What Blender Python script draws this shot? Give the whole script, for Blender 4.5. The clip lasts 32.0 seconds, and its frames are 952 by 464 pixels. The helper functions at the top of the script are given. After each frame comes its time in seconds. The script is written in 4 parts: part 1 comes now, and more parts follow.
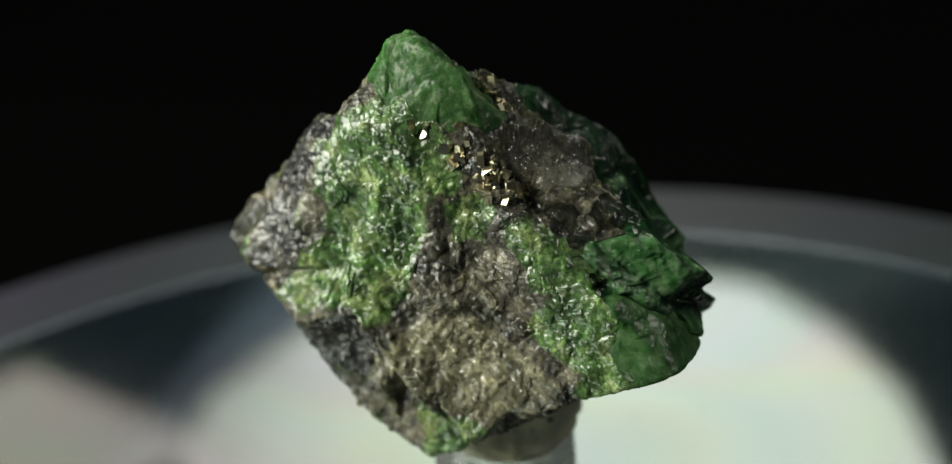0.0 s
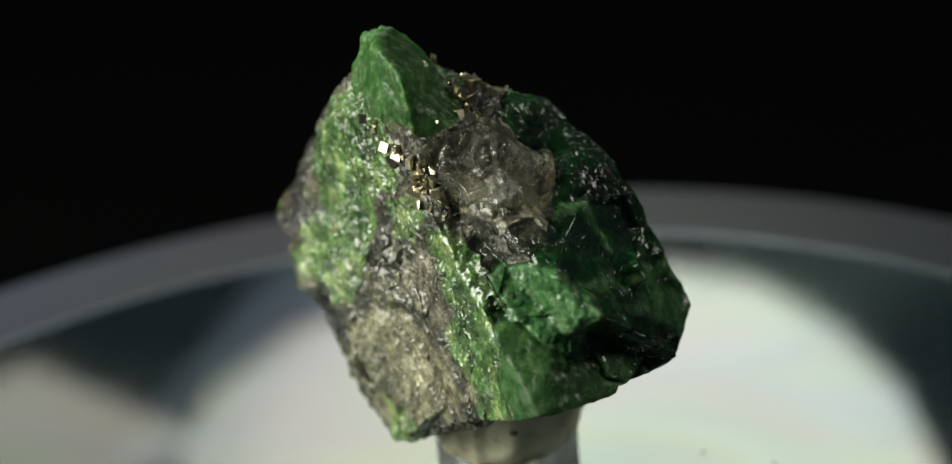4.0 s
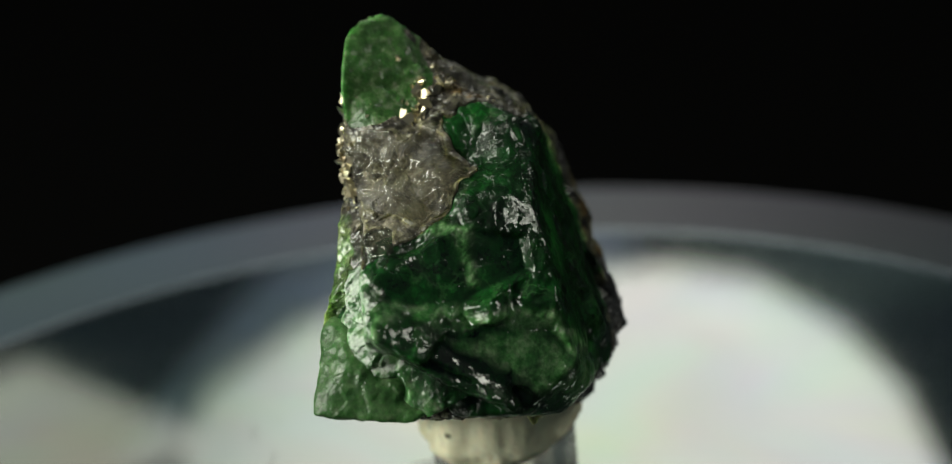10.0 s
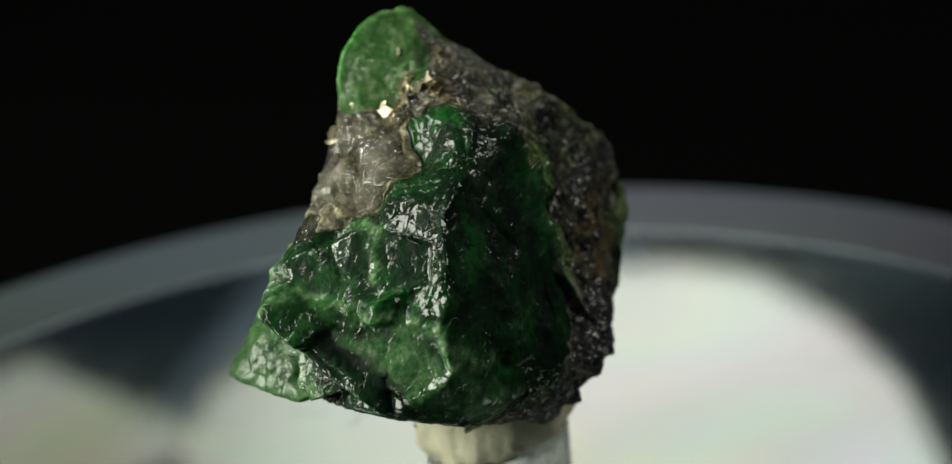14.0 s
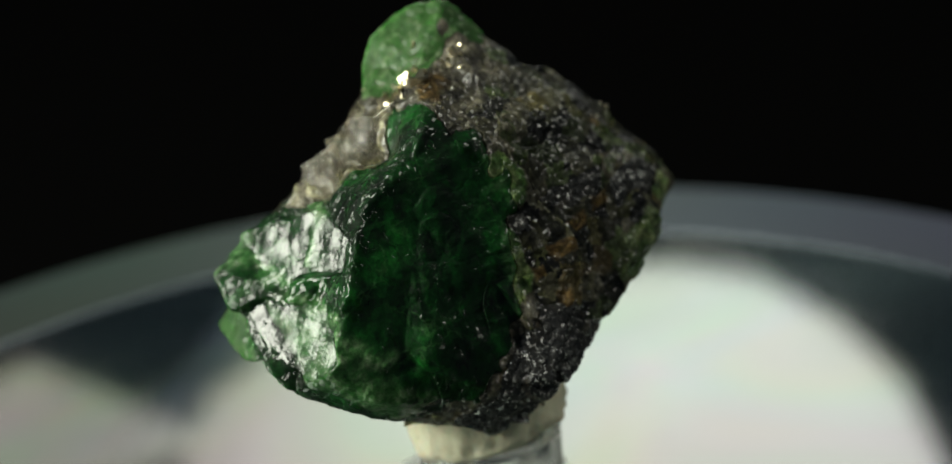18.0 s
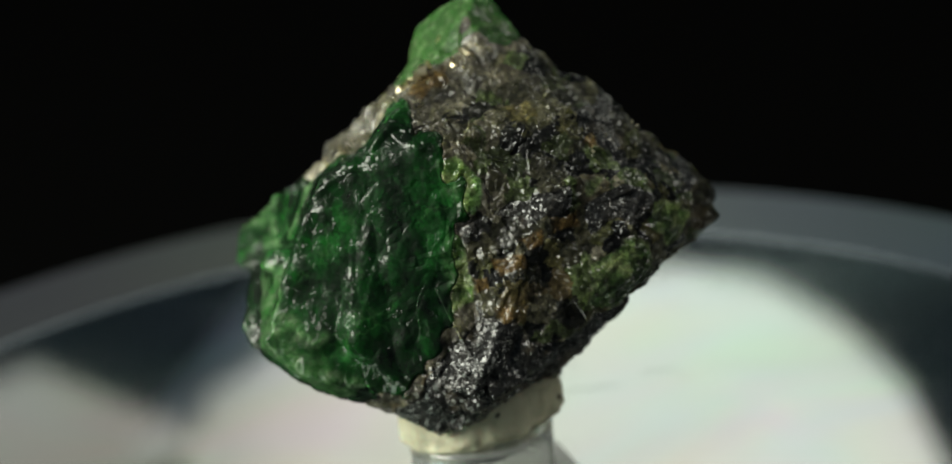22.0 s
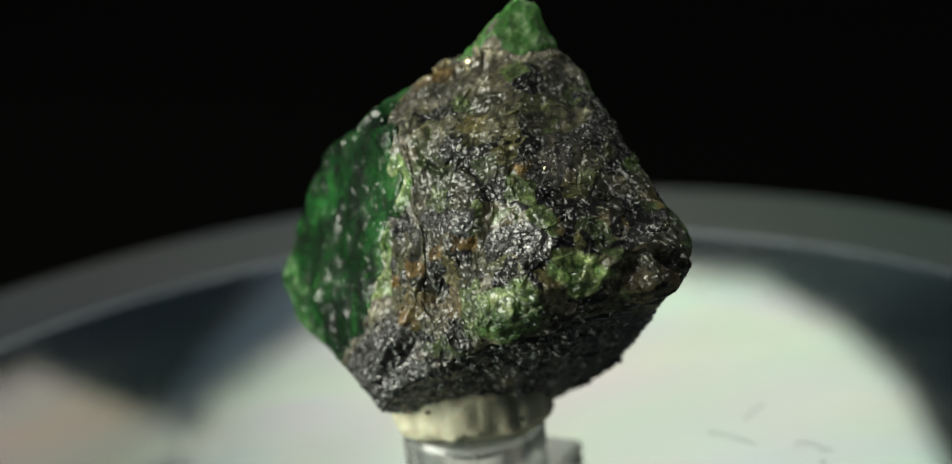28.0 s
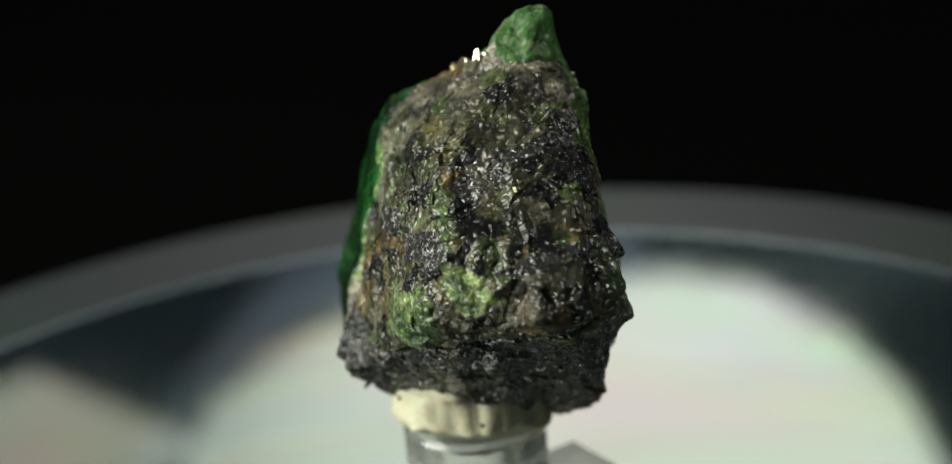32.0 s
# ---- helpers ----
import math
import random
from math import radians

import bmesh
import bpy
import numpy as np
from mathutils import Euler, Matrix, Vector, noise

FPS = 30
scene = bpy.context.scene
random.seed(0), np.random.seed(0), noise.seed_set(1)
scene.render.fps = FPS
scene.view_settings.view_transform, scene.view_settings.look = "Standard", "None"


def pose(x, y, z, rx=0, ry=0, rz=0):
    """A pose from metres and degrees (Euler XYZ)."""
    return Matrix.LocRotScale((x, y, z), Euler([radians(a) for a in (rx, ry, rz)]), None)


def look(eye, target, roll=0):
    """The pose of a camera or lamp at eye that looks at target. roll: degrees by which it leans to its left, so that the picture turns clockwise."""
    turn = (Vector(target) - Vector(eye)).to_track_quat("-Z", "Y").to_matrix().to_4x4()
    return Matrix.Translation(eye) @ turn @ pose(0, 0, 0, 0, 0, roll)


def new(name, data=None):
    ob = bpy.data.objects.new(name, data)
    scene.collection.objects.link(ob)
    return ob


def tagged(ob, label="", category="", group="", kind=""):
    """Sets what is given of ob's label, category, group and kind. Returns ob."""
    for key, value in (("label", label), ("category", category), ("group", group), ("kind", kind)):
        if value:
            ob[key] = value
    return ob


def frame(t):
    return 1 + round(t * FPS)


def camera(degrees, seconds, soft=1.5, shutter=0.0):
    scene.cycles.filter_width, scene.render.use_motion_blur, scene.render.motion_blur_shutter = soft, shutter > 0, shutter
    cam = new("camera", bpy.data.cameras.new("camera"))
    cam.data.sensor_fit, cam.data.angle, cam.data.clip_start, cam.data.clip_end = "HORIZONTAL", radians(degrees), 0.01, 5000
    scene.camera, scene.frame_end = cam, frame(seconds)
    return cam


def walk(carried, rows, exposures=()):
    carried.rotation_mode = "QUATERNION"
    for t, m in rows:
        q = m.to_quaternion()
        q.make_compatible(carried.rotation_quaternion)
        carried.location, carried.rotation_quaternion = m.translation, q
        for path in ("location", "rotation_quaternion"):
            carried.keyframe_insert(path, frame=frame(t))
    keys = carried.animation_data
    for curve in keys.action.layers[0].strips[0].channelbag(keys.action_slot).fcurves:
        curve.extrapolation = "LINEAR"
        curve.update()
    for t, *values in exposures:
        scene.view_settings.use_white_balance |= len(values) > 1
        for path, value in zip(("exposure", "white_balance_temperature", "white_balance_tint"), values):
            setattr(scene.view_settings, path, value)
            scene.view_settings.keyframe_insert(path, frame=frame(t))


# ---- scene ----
# Axis of the turning stage = world z; the disc's upper face lies at FLOOR.
FLOOR = 0.0042
UNIT = 0.107
CENTRE = Vector((0.0, 0.0, FLOOR + 0.18 * UNIT))

# ---- camera ----
cam = camera(33.56, 32.0, soft=1.25)
EYE = Vector((0.00278 * UNIT, -0.94881 * UNIT, FLOOR + (0.31624 + 0.21) * UNIT))
VIEW = look(EYE, EYE + Vector((0.0, 0.94357, -0.33117)), -5.37)
walk(cam, [(0.0, VIEW), (32.0, VIEW)])
cam.data.dof.use_dof = True
cam.data.dof.focus_distance = 0.0972
cam.data.dof.aperture_fstop = 20.5

# ---- world and lights: a dark room with soft boxes ----
world = bpy.data.worlds.new("dark_room")
scene.world = world
world.use_nodes = True
world.node_tree.nodes["Background"].inputs[0].default_value = (0.42, 0.72, 1.0, 1)
world.node_tree.nodes["Background"].inputs[1].default_value = 0.026


def soft_box(name, azimuth, elevation, distance, width, height, watts, colour, spread=180, lean=0):
    a, e = radians(azimuth), radians(elevation)
    place = CENTRE + distance * Vector((math.cos(a) * math.cos(e), math.sin(a) * math.cos(e), math.sin(e)))
    lamp = bpy.data.lights.new(name, "AREA")
    lamp.shape, lamp.size, lamp.size_y = "RECTANGLE", width, height
    lamp.energy, lamp.color, lamp.spread = watts, colour, radians(spread)
    ob = new(name, lamp)
    ob.matrix_basis = look(place, CENTRE, lean)
    return ob


soft_box("soft_box_left", -165, 28, 0.42, 0.25, 0.25, 1.15, (0.97, 1.0, 0.86), 110)
soft_box("soft_box_far_right", -2, 42, 0.45, 0.12, 0.12, 0.16, (0.98, 1.0, 0.86), 110)
scene.view_settings.exposure = 0.0

# ---- materials ----


def material(name):
    m = bpy.data.materials.new(name)
    m.use_nodes = True
    t = m.node_tree
    return m, t.nodes, t.links, t.nodes["Principled BSDF"]


def add(nodes, kind, **values):
    n = nodes.new(kind)
    for key, value in values.items():
        n.inputs[key.replace("_", " ")].default_value = value
    return n


def blend(nodes, links, factor, a, b, mode="MIX"):
    n = nodes.new("ShaderNodeMix")
    n.data_type, n.blend_type = "RGBA", mode
    for slot, value in ((0, factor), (6, a), (7, b)):
        if isinstance(value, (int, float)):
            n.inputs[slot].default_value = value if slot == 0 else (value, value, value, 1)
        elif isinstance(value, tuple):
            n.inputs[slot].default_value = (*value, 1)
        else:
            links.new(value, n.inputs[slot])
    return n.outputs[2]


def ramp(nodes, links, source, *stops):
    n = nodes.new("ShaderNodeValToRGB")
    e = n.color_ramp.elements
    while len(e) < len(stops):
        e.new(0.5)
    for el, (at, c) in zip(e, stops):
        el.position = at
        el.color = (*c, 1) if isinstance(c, tuple) else (c, c, c, 1)
    links.new(source, n.inputs[0])
    return n.outputs[0]


def noise_of(nodes, links, scale, detail=4.0, rough=0.6, where=None):
    n = add(nodes, "ShaderNodeTexNoise", Scale=scale, Detail=detail, Roughness=rough)
    if where is not None:
        links.new(where, n.inputs["Vector"])
    return n.outputs[0]


def facets_of(nodes, links, scale, where=None, kind="F1"):
    n = add(nodes, "ShaderNodeTexVoronoi", Scale=scale)
    n.feature = kind
    if where is not None:
        links.new(where, n.inputs["Vector"])
    return n


def bump_of(nodes, links, height, strength, distance, before=None):
    n = add(nodes, "ShaderNodeBump", Strength=strength, Distance=distance)
    links.new(height, n.inputs["Height"])
    if before is not None:
        links.new(before, n.inputs["Normal"])
    return n.outputs[0]


def chipped_normal(nodes, links, where, amount=0.5, scale=1500, patch=300, calm=None):
    """Tiny flat fracture faces: each cell tilts its own way, more in some patches than in others."""
    wave = add(nodes, "ShaderNodeTexNoise", Scale=1400.0, Detail=4.0, Roughness=0.7)
    links.new(where, wave.inputs["Vector"])
    warp = nodes.new("ShaderNodeVectorMath")
    warp.operation = "MULTIPLY_ADD"
    links.new(wave.outputs["Color"], warp.inputs[0])
    warp.inputs[1].default_value = (0.0012, 0.0012, 0.0012)
    links.new(where, warp.inputs[2])
    v = facets_of(nodes, links, scale, warp.outputs[0])
    sub = nodes.new("ShaderNodeVectorMath")
    sub.operation = "SUBTRACT"
    links.new(v.outputs["Color"], sub.inputs[0])
    sub.inputs[1].default_value = (0.5, 0.5, 0.5)
    mul = nodes.new("ShaderNodeVectorMath")
    mul.operation = "SCALE"
    links.new(sub.outputs[0], mul.inputs[0])
    share = ramp(nodes, links, noise_of(nodes, links, patch, 4, 0.6, where), (0.42, amount * 0.2), (0.62, amount))
    if calm is not None:
        share = blend(nodes, links, calm, share, 0.06)
    links.new(share, mul.inputs["Scale"])
    geo = nodes.new("ShaderNodeNewGeometry")
    plus = nodes.new("ShaderNodeVectorMath")
    plus.operation = "ADD"
    links.new(geo.outputs["Normal"], plus.inputs[0])
    links.new(mul.outputs[0], plus.inputs[1])
    unit = nodes.new("ShaderNodeVectorMath")
    unit.operation = "NORMALIZE"
    links.new(plus.outputs[0], unit.inputs[0])
    return unit.outputs[0], v


def gloss(b, l, normal, rough, weight, ior=1.6):
    """A glassy outer skin with its own fracture faces over a softer body."""
    b.inputs["Roughness"].default_value = 0.6
    b.inputs["Specular IOR Level"].default_value = 0.1
    b.inputs["Coat Weight"].default_value = weight
    b.inputs["Coat IOR"].default_value = ior
    if isinstance(rough, float):
        b.inputs["Coat Roughness"].default_value = rough
    else:
        l.new(rough, b.inputs["Coat Roughness"])
    l.new(normal, b.inputs["Coat Normal"])


def directions(table):
    t = np.array([row[:2] for row in table], float)
    a, e = np.radians(t[:, 0]), np.radians(t[:, 1])
    return np.stack([np.cos(a) * np.cos(e), np.sin(a) * np.cos(e), np.sin(e)], 1)


def host_material():
    """Grey schist with green, black and rusty mineral areas, from the mesh's mineral shares."""
    m, n, l, b = material("host_rock")
    where = n.new("ShaderNodeTexCoord").outputs["Object"]
    share = n.new("ShaderNodeVertexColor")
    share.layer_name = "minerals"
    sep = n.new("ShaderNodeSeparateColor")
    l.new(share.outputs[0], sep.inputs[0])
    fine = noise_of(n, l, 1700, 5, 0.7, where)
    mid = noise_of(n, l, 420, 4, 0.6, where)
    clump = noise_of(n, l, 420, 5, 0.6, where)
    grey = ramp(n, l, clump, (0.32, (0.020, 0.019, 0.015)), (0.5, (0.075, 0.068, 0.050)), (0.68, (0.22, 0.20, 0.145)))
    green = ramp(n, l, clump, (0.3, (0.016, 0.052, 0.014)), (0.5, (0.075, 0.140, 0.038)), (0.7, (0.29, 0.35, 0.14)))
    wob = add(n, "ShaderNodeTexNoise", Scale=900.0, Detail=4.0, Roughness=0.65)
    l.new(where, wob.inputs["Vector"])
    bent = n.new("ShaderNodeVectorMath")
    bent.operation = "MULTIPLY_ADD"
    l.new(wob.outputs["Color"], bent.inputs[0])
    bent.inputs[1].default_value = (0.0016, 0.0016, 0.0016)
    l.new(where, bent.inputs[2])
    grains = facets_of(n, l, 620, bent.outputs[0])
    pick = n.new("ShaderNodeSeparateColor")
    l.new(grains.outputs["Color"], pick.inputs[0])
    dark = ramp(n, l, pick.outputs[0], (0.0, (0.006, 0.006, 0.006)), (0.24, (0.010, 0.010, 0.008)), (0.36, (0.038, 0.036, 0.022)), (0.52, (0.064, 0.060, 0.036)),
                (0.63, (0.115, 0.105, 0.076)), (0.74, (0.080, 0.058, 0.024)), (0.82, (0.038, 0.050, 0.020)), (1.0, (0.062, 0.085, 0.030)))
    dark = blend(n, l, 0.5, dark, ramp(n, l, mid, (0.35, 0.25), (0.65, 1.5)), "MULTIPLY")
    rust = ramp(n, l, fine, (0.3, (0.04, 0.025, 0.010)), (0.7, (0.15, 0.095, 0.032)))

    def edge(channel, lo, hi):
        mix = n.new("ShaderNodeMath")
        mix.operation = "MULTIPLY_ADD"
        l.new(noise_of(n, l, 620 + 90 * channel, 6, 0.75, where), mix.inputs[0])
        mix.inputs[1].default_value = 1.1
        less = n.new("ShaderNodeMath")
        less.operation = "SUBTRACT"
        l.new(sep.outputs[channel] if channel < 3 else share.outputs["Alpha"], less.inputs[0])
        less.inputs[1].default_value = 0.3
        l.new(less.outputs[0], mix.inputs[2])
        return ramp(n, l, mix.outputs[0], (lo, 0.0), (hi, 1.0))
    c = blend(n, l, edge(0, 0.45, 0.85), grey, green)
    yellow = ramp(n, l, clump, (0.32, (0.06, 0.055, 0.034)), (0.5, (0.165, 0.153, 0.098)), (0.68, (0.32, 0.30, 0.20)))
    c = blend(n, l, edge(3, 0.5, 0.9), c, yellow)
    c = blend(n, l, edge(1, 0.55, 0.85), c, dark)
    c = blend(n, l, edge(2, 0.6, 0.95), c, rust)
    c = blend(n, l, 0.4, c, ramp(n, l, noise_of(n, l, 3800, 3, 0.6, where), (0.3, 0.3), (0.5, 0.9), (0.72, 2.4)), "MULTIPLY")
    for size, amount in ((620, 0.45), (1700, 0.5), (3600, 0.4)):
        cells = facets_of(n, l, size, bent.outputs[0])
        c = blend(n, l, amount, c, ramp(n, l, cells.outputs["Color"], (0.1, 0.25), (0.5, 0.85), (0.9, 2.0)), "MULTIPLY")
    l.new(c, b.inputs["Base Color"])
    nrm, chip = chipped_normal(n, l, where, 1.1, 5000)
    glint = ramp(n, l, chip.outputs["Color"], (0.45, 0.17), (0.6, 0.04))
    # grains of the pale side that cleave alike
    plane = n.new("ShaderNodeVectorTransform")
    plane.vector_type, plane.convert_from, plane.convert_to = "NORMAL", "OBJECT", "WORLD"
    plane.inputs[0].default_value = directions([(-106, 27)])[0]
    alike = n.new("ShaderNodeVectorMath")
    alike.operation = "DOT_PRODUCT"
    l.new(plane.outputs[0], alike.inputs[0])
    l.new(n.new("ShaderNodeNewGeometry").outputs["Normal"], alike.inputs[1])
    cleft = n.new("ShaderNodeMath")
    cleft.operation = "MULTIPLY"
    l.new(ramp(n, l, alike.outputs["Value"], (0.6, 0.0), (0.9, 0.62)), cleft.inputs[0])
    l.new(ramp(n, l, noise_of(n, l, 1500, 5, 0.75, where), (0.44, 0.0), (0.60, 1.0)), cleft.inputs[1])
    turned = n.new("ShaderNodeMix")
    turned.data_type = "VECTOR"
    l.new(cleft.outputs[0], turned.inputs[0])
    l.new(nrm, turned.inputs[4])
    l.new(plane.outputs[0], turned.inputs[5])
    gloss(b, l, turned.outputs[1], blend(n, l, 0.2, glint, fine), 0.7, 1.62)
    l.new(ramp(n, l, sep.outputs[0], (0.35, 0.66), (0.75, 1.0)), b.inputs["Coat Weight"])
    l.new(bump_of(n, l, fine, 0.35, 0.0002), b.inputs["Normal"])
    b.inputs["Subsurface Weight"].default_value = 0.6
    b.inputs["Subsurface Radius"].default_value = (0.9, 1.0, 0.5)
    b.inputs["Subsurface Scale"].default_value = 0.0014
    return m


def crystal_material(name, low, middle, high, rough=(0.08, 0.24), tilt=0.5, cell=1700, vein=True, shine=0.85, depth=(0.4, 0.0014), pale=((0.026, 0.100, 0.022), (0.080, 0.20, 0.064), (0.23, 0.34, 0.18))):
    """Glassy garnet: deep colour, internal cloud, hairline pale cracks, flat chips. Mesh shares: red pale veins, green frosted faces, blue calm flat faces,
    alpha where parallel cleavage planes, all looking the way that the mesh names, shine through."""
    m, n, l, b = material(name)
    where = n.new("ShaderNodeTexCoord").outputs["Object"]
    share = n.new("ShaderNodeVertexColor")
    share.layer_name = "minerals"
    band = n.new("ShaderNodeSeparateColor")
    l.new(share.outputs[0], band.inputs[0])
    tall = n.new("ShaderNodeVectorMath")
    tall.operation = "MULTIPLY"
    l.new(where, tall.inputs[0])
    tall.inputs[1].default_value = (1.0, 1.0, 0.38)
    warp = n.new("ShaderNodeMix")
    warp.data_type = "VECTOR"
    warp.inputs[0].default_value = 0.004
    l.new(where, warp.inputs[4])
    nn = add(n, "ShaderNodeTexNoise", Scale=500, Detail=5)
    l.new(where, nn.inputs["Vector"])
    l.new(nn.outputs["Color"], warp.inputs[5])
    cloud = noise_of(n, l, 230, 4, 0.6, where)
    fine = noise_of(n, l, 1300, 4, 0.65, where)
    c = ramp(n, l, cloud, (0.32, low), (0.5, middle), (0.7, high))
    # inner fracture planes, each of its own depth of green
    flecks = facets_of(n, l, cell * 0.4, warp.outputs[1])
    c = blend(n, l, 0.55 if vein else 0.25, c, ramp(n, l, flecks.outputs["Color"], (0.15, 0.35), (0.5, 0.8), (0.85, 1.9)), "MULTIPLY")
    c = blend(n, l, 0.65 if vein else 0.35, c, ramp(n, l, noise_of(n, l, 1300, 4, 0.65, tall.outputs[0]), (0.36, 0.3), (0.5, 0.85), (0.68, 1.7)), "MULTIPLY")
    if vein:
        crack = facets_of(n, l, 300, warp.outputs[1], "DISTANCE_TO_EDGE")
        line = ramp(n, l, crack.outputs["Distance"], (0.0, 0.22), (0.04, 0.0))
        line = blend(n, l, ramp(n, l, noise_of(n, l, 240, 3, 0.6, where), (0.45, 0.0), (0.62, 1.0)), 0.0, line)
        c = blend(n, l, line, c, (0.09, 0.24, 0.075))
    keep = n.new("ShaderNodeMath")
    keep.operation = "MULTIPLY"
    l.new(band.outputs[0], keep.inputs[0])
    l.new(ramp(n, l, noise_of(n, l, 520, 4, 0.65, where), (0.34, 0.25), (0.5, 1.0)), keep.inputs[1])
    c = blend(n, l, keep.outputs[0], c, ramp(n, l, fine, (0.35, pale[0]), (0.5, pale[1]), (0.68, pale[2])))
    c = blend(n, l, 0.35, c, ramp(n, l, noise_of(n, l, 4200, 3, 0.6, where), (0.35, 0.4), (0.68, 1.7)), "MULTIPLY")
    l.new(c, b.inputs["Base Color"])
    nrm, _ = chipped_normal(n, l, tall.outputs[0], tilt, cell, 260, calm=band.outputs[2])
    bumpy = noise_of(n, l, 600, 5, 0.65, where)
    seams = facets_of(n, l, 620, warp.outputs[1], "DISTANCE_TO_EDGE")
    ridge = ramp(n, l, seams.outputs["Distance"], (0.0, 0.0), (0.05, 1.0))
    ridge = blend(n, l, ramp(n, l, noise_of(n, l, 420, 3, 0.6, where), (0.42, 0.0), (0.58, 1.0)), 1.0, ridge)
    nrm = bump_of(n, l, ridge, 0.4, 0.0002, nrm)
    plane = n.new("ShaderNodeVectorTransform")
    plane.vector_type, plane.convert_from, plane.convert_to = "NORMAL", "OBJECT", "WORLD"
    ways = n.new("ShaderNodeAttribute")
    ways.attribute_name = "cleavage"
    l.new(ways.outputs["Vector"], plane.inputs[0])
    torn = n.new("ShaderNodeMath")
    torn.operation = "MULTIPLY"
    l.new(ramp(n, l, share.outputs["Alpha"], (0.05, 0.0), (0.3, 1.0)), torn.inputs[0])
    spread = n.new("ShaderNodeMath")
    spread.operation = "MULTIPLY_ADD"
    l.new(share.outputs["Alpha"], spread.inputs[0])
    spread.inputs[1].default_value = 0.14
    l.new(noise_of(n, l, 1400, 5, 0.7, where), spread.inputs[2])
    l.new(ramp(n, l, spread.outputs[0], (0.54, 0.0), (0.60, 0.78)), torn.inputs[1])
    turned = n.new("ShaderNodeMix")
    turned.data_type = "VECTOR"
    l.new(torn.outputs[0], turned.inputs[0])
    l.new(nrm, turned.inputs[4])
    # the planes ripple a little
    wave = add(n, "ShaderNodeTexNoise", Scale=900.0, Detail=3.0, Roughness=0.6)
    l.new(tall.outputs[0], wave.inputs["Vector"])
    ripple = n.new("ShaderNodeVectorMath")
    ripple.operation = "MULTIPLY_ADD"
    l.new(wave.outputs["Color"], ripple.inputs[0])
    ripple.inputs[1].default_value = (0.7, 0.7, 0.7)
    shifted = n.new("ShaderNodeVectorMath")
    shifted.operation = "SUBTRACT"
    l.new(plane.outputs[0], shifted.inputs[0])
    shifted.inputs[1].default_value = (0.35, 0.35, 0.35)
    l.new(shifted.outputs[0], ripple.inputs[2])
    l.new(ripple.outputs[0], turned.inputs[5])
    nrm = turned.outputs[1]
    skin = blend(n, l, band.outputs[1], ramp(n, l, fine, (0.35, rough[0]), (0.7, rough[1])), 0.34)
    gloss(b, l, bump_of(n, l, bumpy, 0.15, 0.0004, nrm), skin, shine)
    full = n.new("ShaderNodeMath")
    full.operation = "MAXIMUM"
    l.new(band.outputs[1], full.inputs[0])
    l.new(band.outputs[2], full.inputs[1])
    l.new(blend(n, l, full.outputs[0], shine, 0.9), b.inputs["Coat Weight"])
    l.new(bump_of(n, l, bumpy, 0.35, 0.0004), b.inputs["Normal"])
    b.inputs["Subsurface Weight"].default_value = depth[0]
    b.inputs["Subsurface Radius"].default_value = (0.3, 1.0, 0.3)
    b.inputs["Subsurface Scale"].default_value = depth[1]
    return m


def quartz_material(name="smoky_quartz", tint=(1.0, 1.0, 1.0)):
    """Smoky quartz: clear with brownish clouds and cleavage flashes."""
    m, n, l, b = material(name)
    where = n.new("ShaderNodeTexCoord").outputs["Object"]
    cloud = noise_of(n, l, 330, 5, 0.65, where)
    fine = noise_of(n, l, 1600, 4, 0.7, where)
    c = ramp(n, l, cloud, (0.3, (0.66, 0.60, 0.50)), (0.5, (0.86, 0.82, 0.74)), (0.7, (0.95, 0.93, 0.88)))
    l.new(blend(n, l, 1.0, c, tint, "MULTIPLY"), b.inputs["Base Color"])
    l.new(ramp(n, l, cloud, (0.45, 0.97), (0.72, 0.8)), b.inputs["Transmission Weight"])
    b.inputs["IOR"].default_value = 1.5
    l.new(ramp(n, l, fine, (0.35, 0.03), (0.7, 0.14)), b.inputs["Roughness"])
    nrm, _ = chipped_normal(n, l, where, 0.6, 620, 260)
    streak = add(n, "ShaderNodeTexNoise", Scale=500.0, Detail=4.0, Roughness=0.6, Distortion=1.5)
    l.new(where, streak.inputs["Vector"])
    l.new(bump_of(n, l, streak.outputs[0], 0.5, 0.0006, nrm), b.inputs["Normal"])
    return m


def crust_material():
    m, n, l, b = material("dark_crust")
    where = n.new("ShaderNodeTexCoord").outputs["Object"]
    mid = noise_of(n, l, 380, 5, 0.65, where)
    fine = noise_of(n, l, 2000, 4, 0.7, where)
    c = ramp(n, l, mid, (0.34, (0.010, 0.010, 0.011)), (0.56, (0.028, 0.026, 0.024)), (0.72, (0.10, 0.078, 0.048)))
    c = blend(n, l, 0.35, c, ramp(n, l, fine, (0.3, 0.35), (0.7, 1.0)), "MULTIPLY")
    l.new(c, b.inputs["Base Color"])
    nrm, chip = chipped_normal(n, l, where, 1.5, 5000)
    glint = ramp(n, l, chip.outputs["Color"], (0.5, 0.24), (0.6, 0.05))
    gloss(b, l, bump_of(n, l, fine, 0.3, 0.0002, nrm), blend(n, l, 0.2, glint, fine), 1.0, 1.7)
    l.new(bump_of(n, l, fine, 0.5, 0.0003), b.inputs["Normal"])
    return m


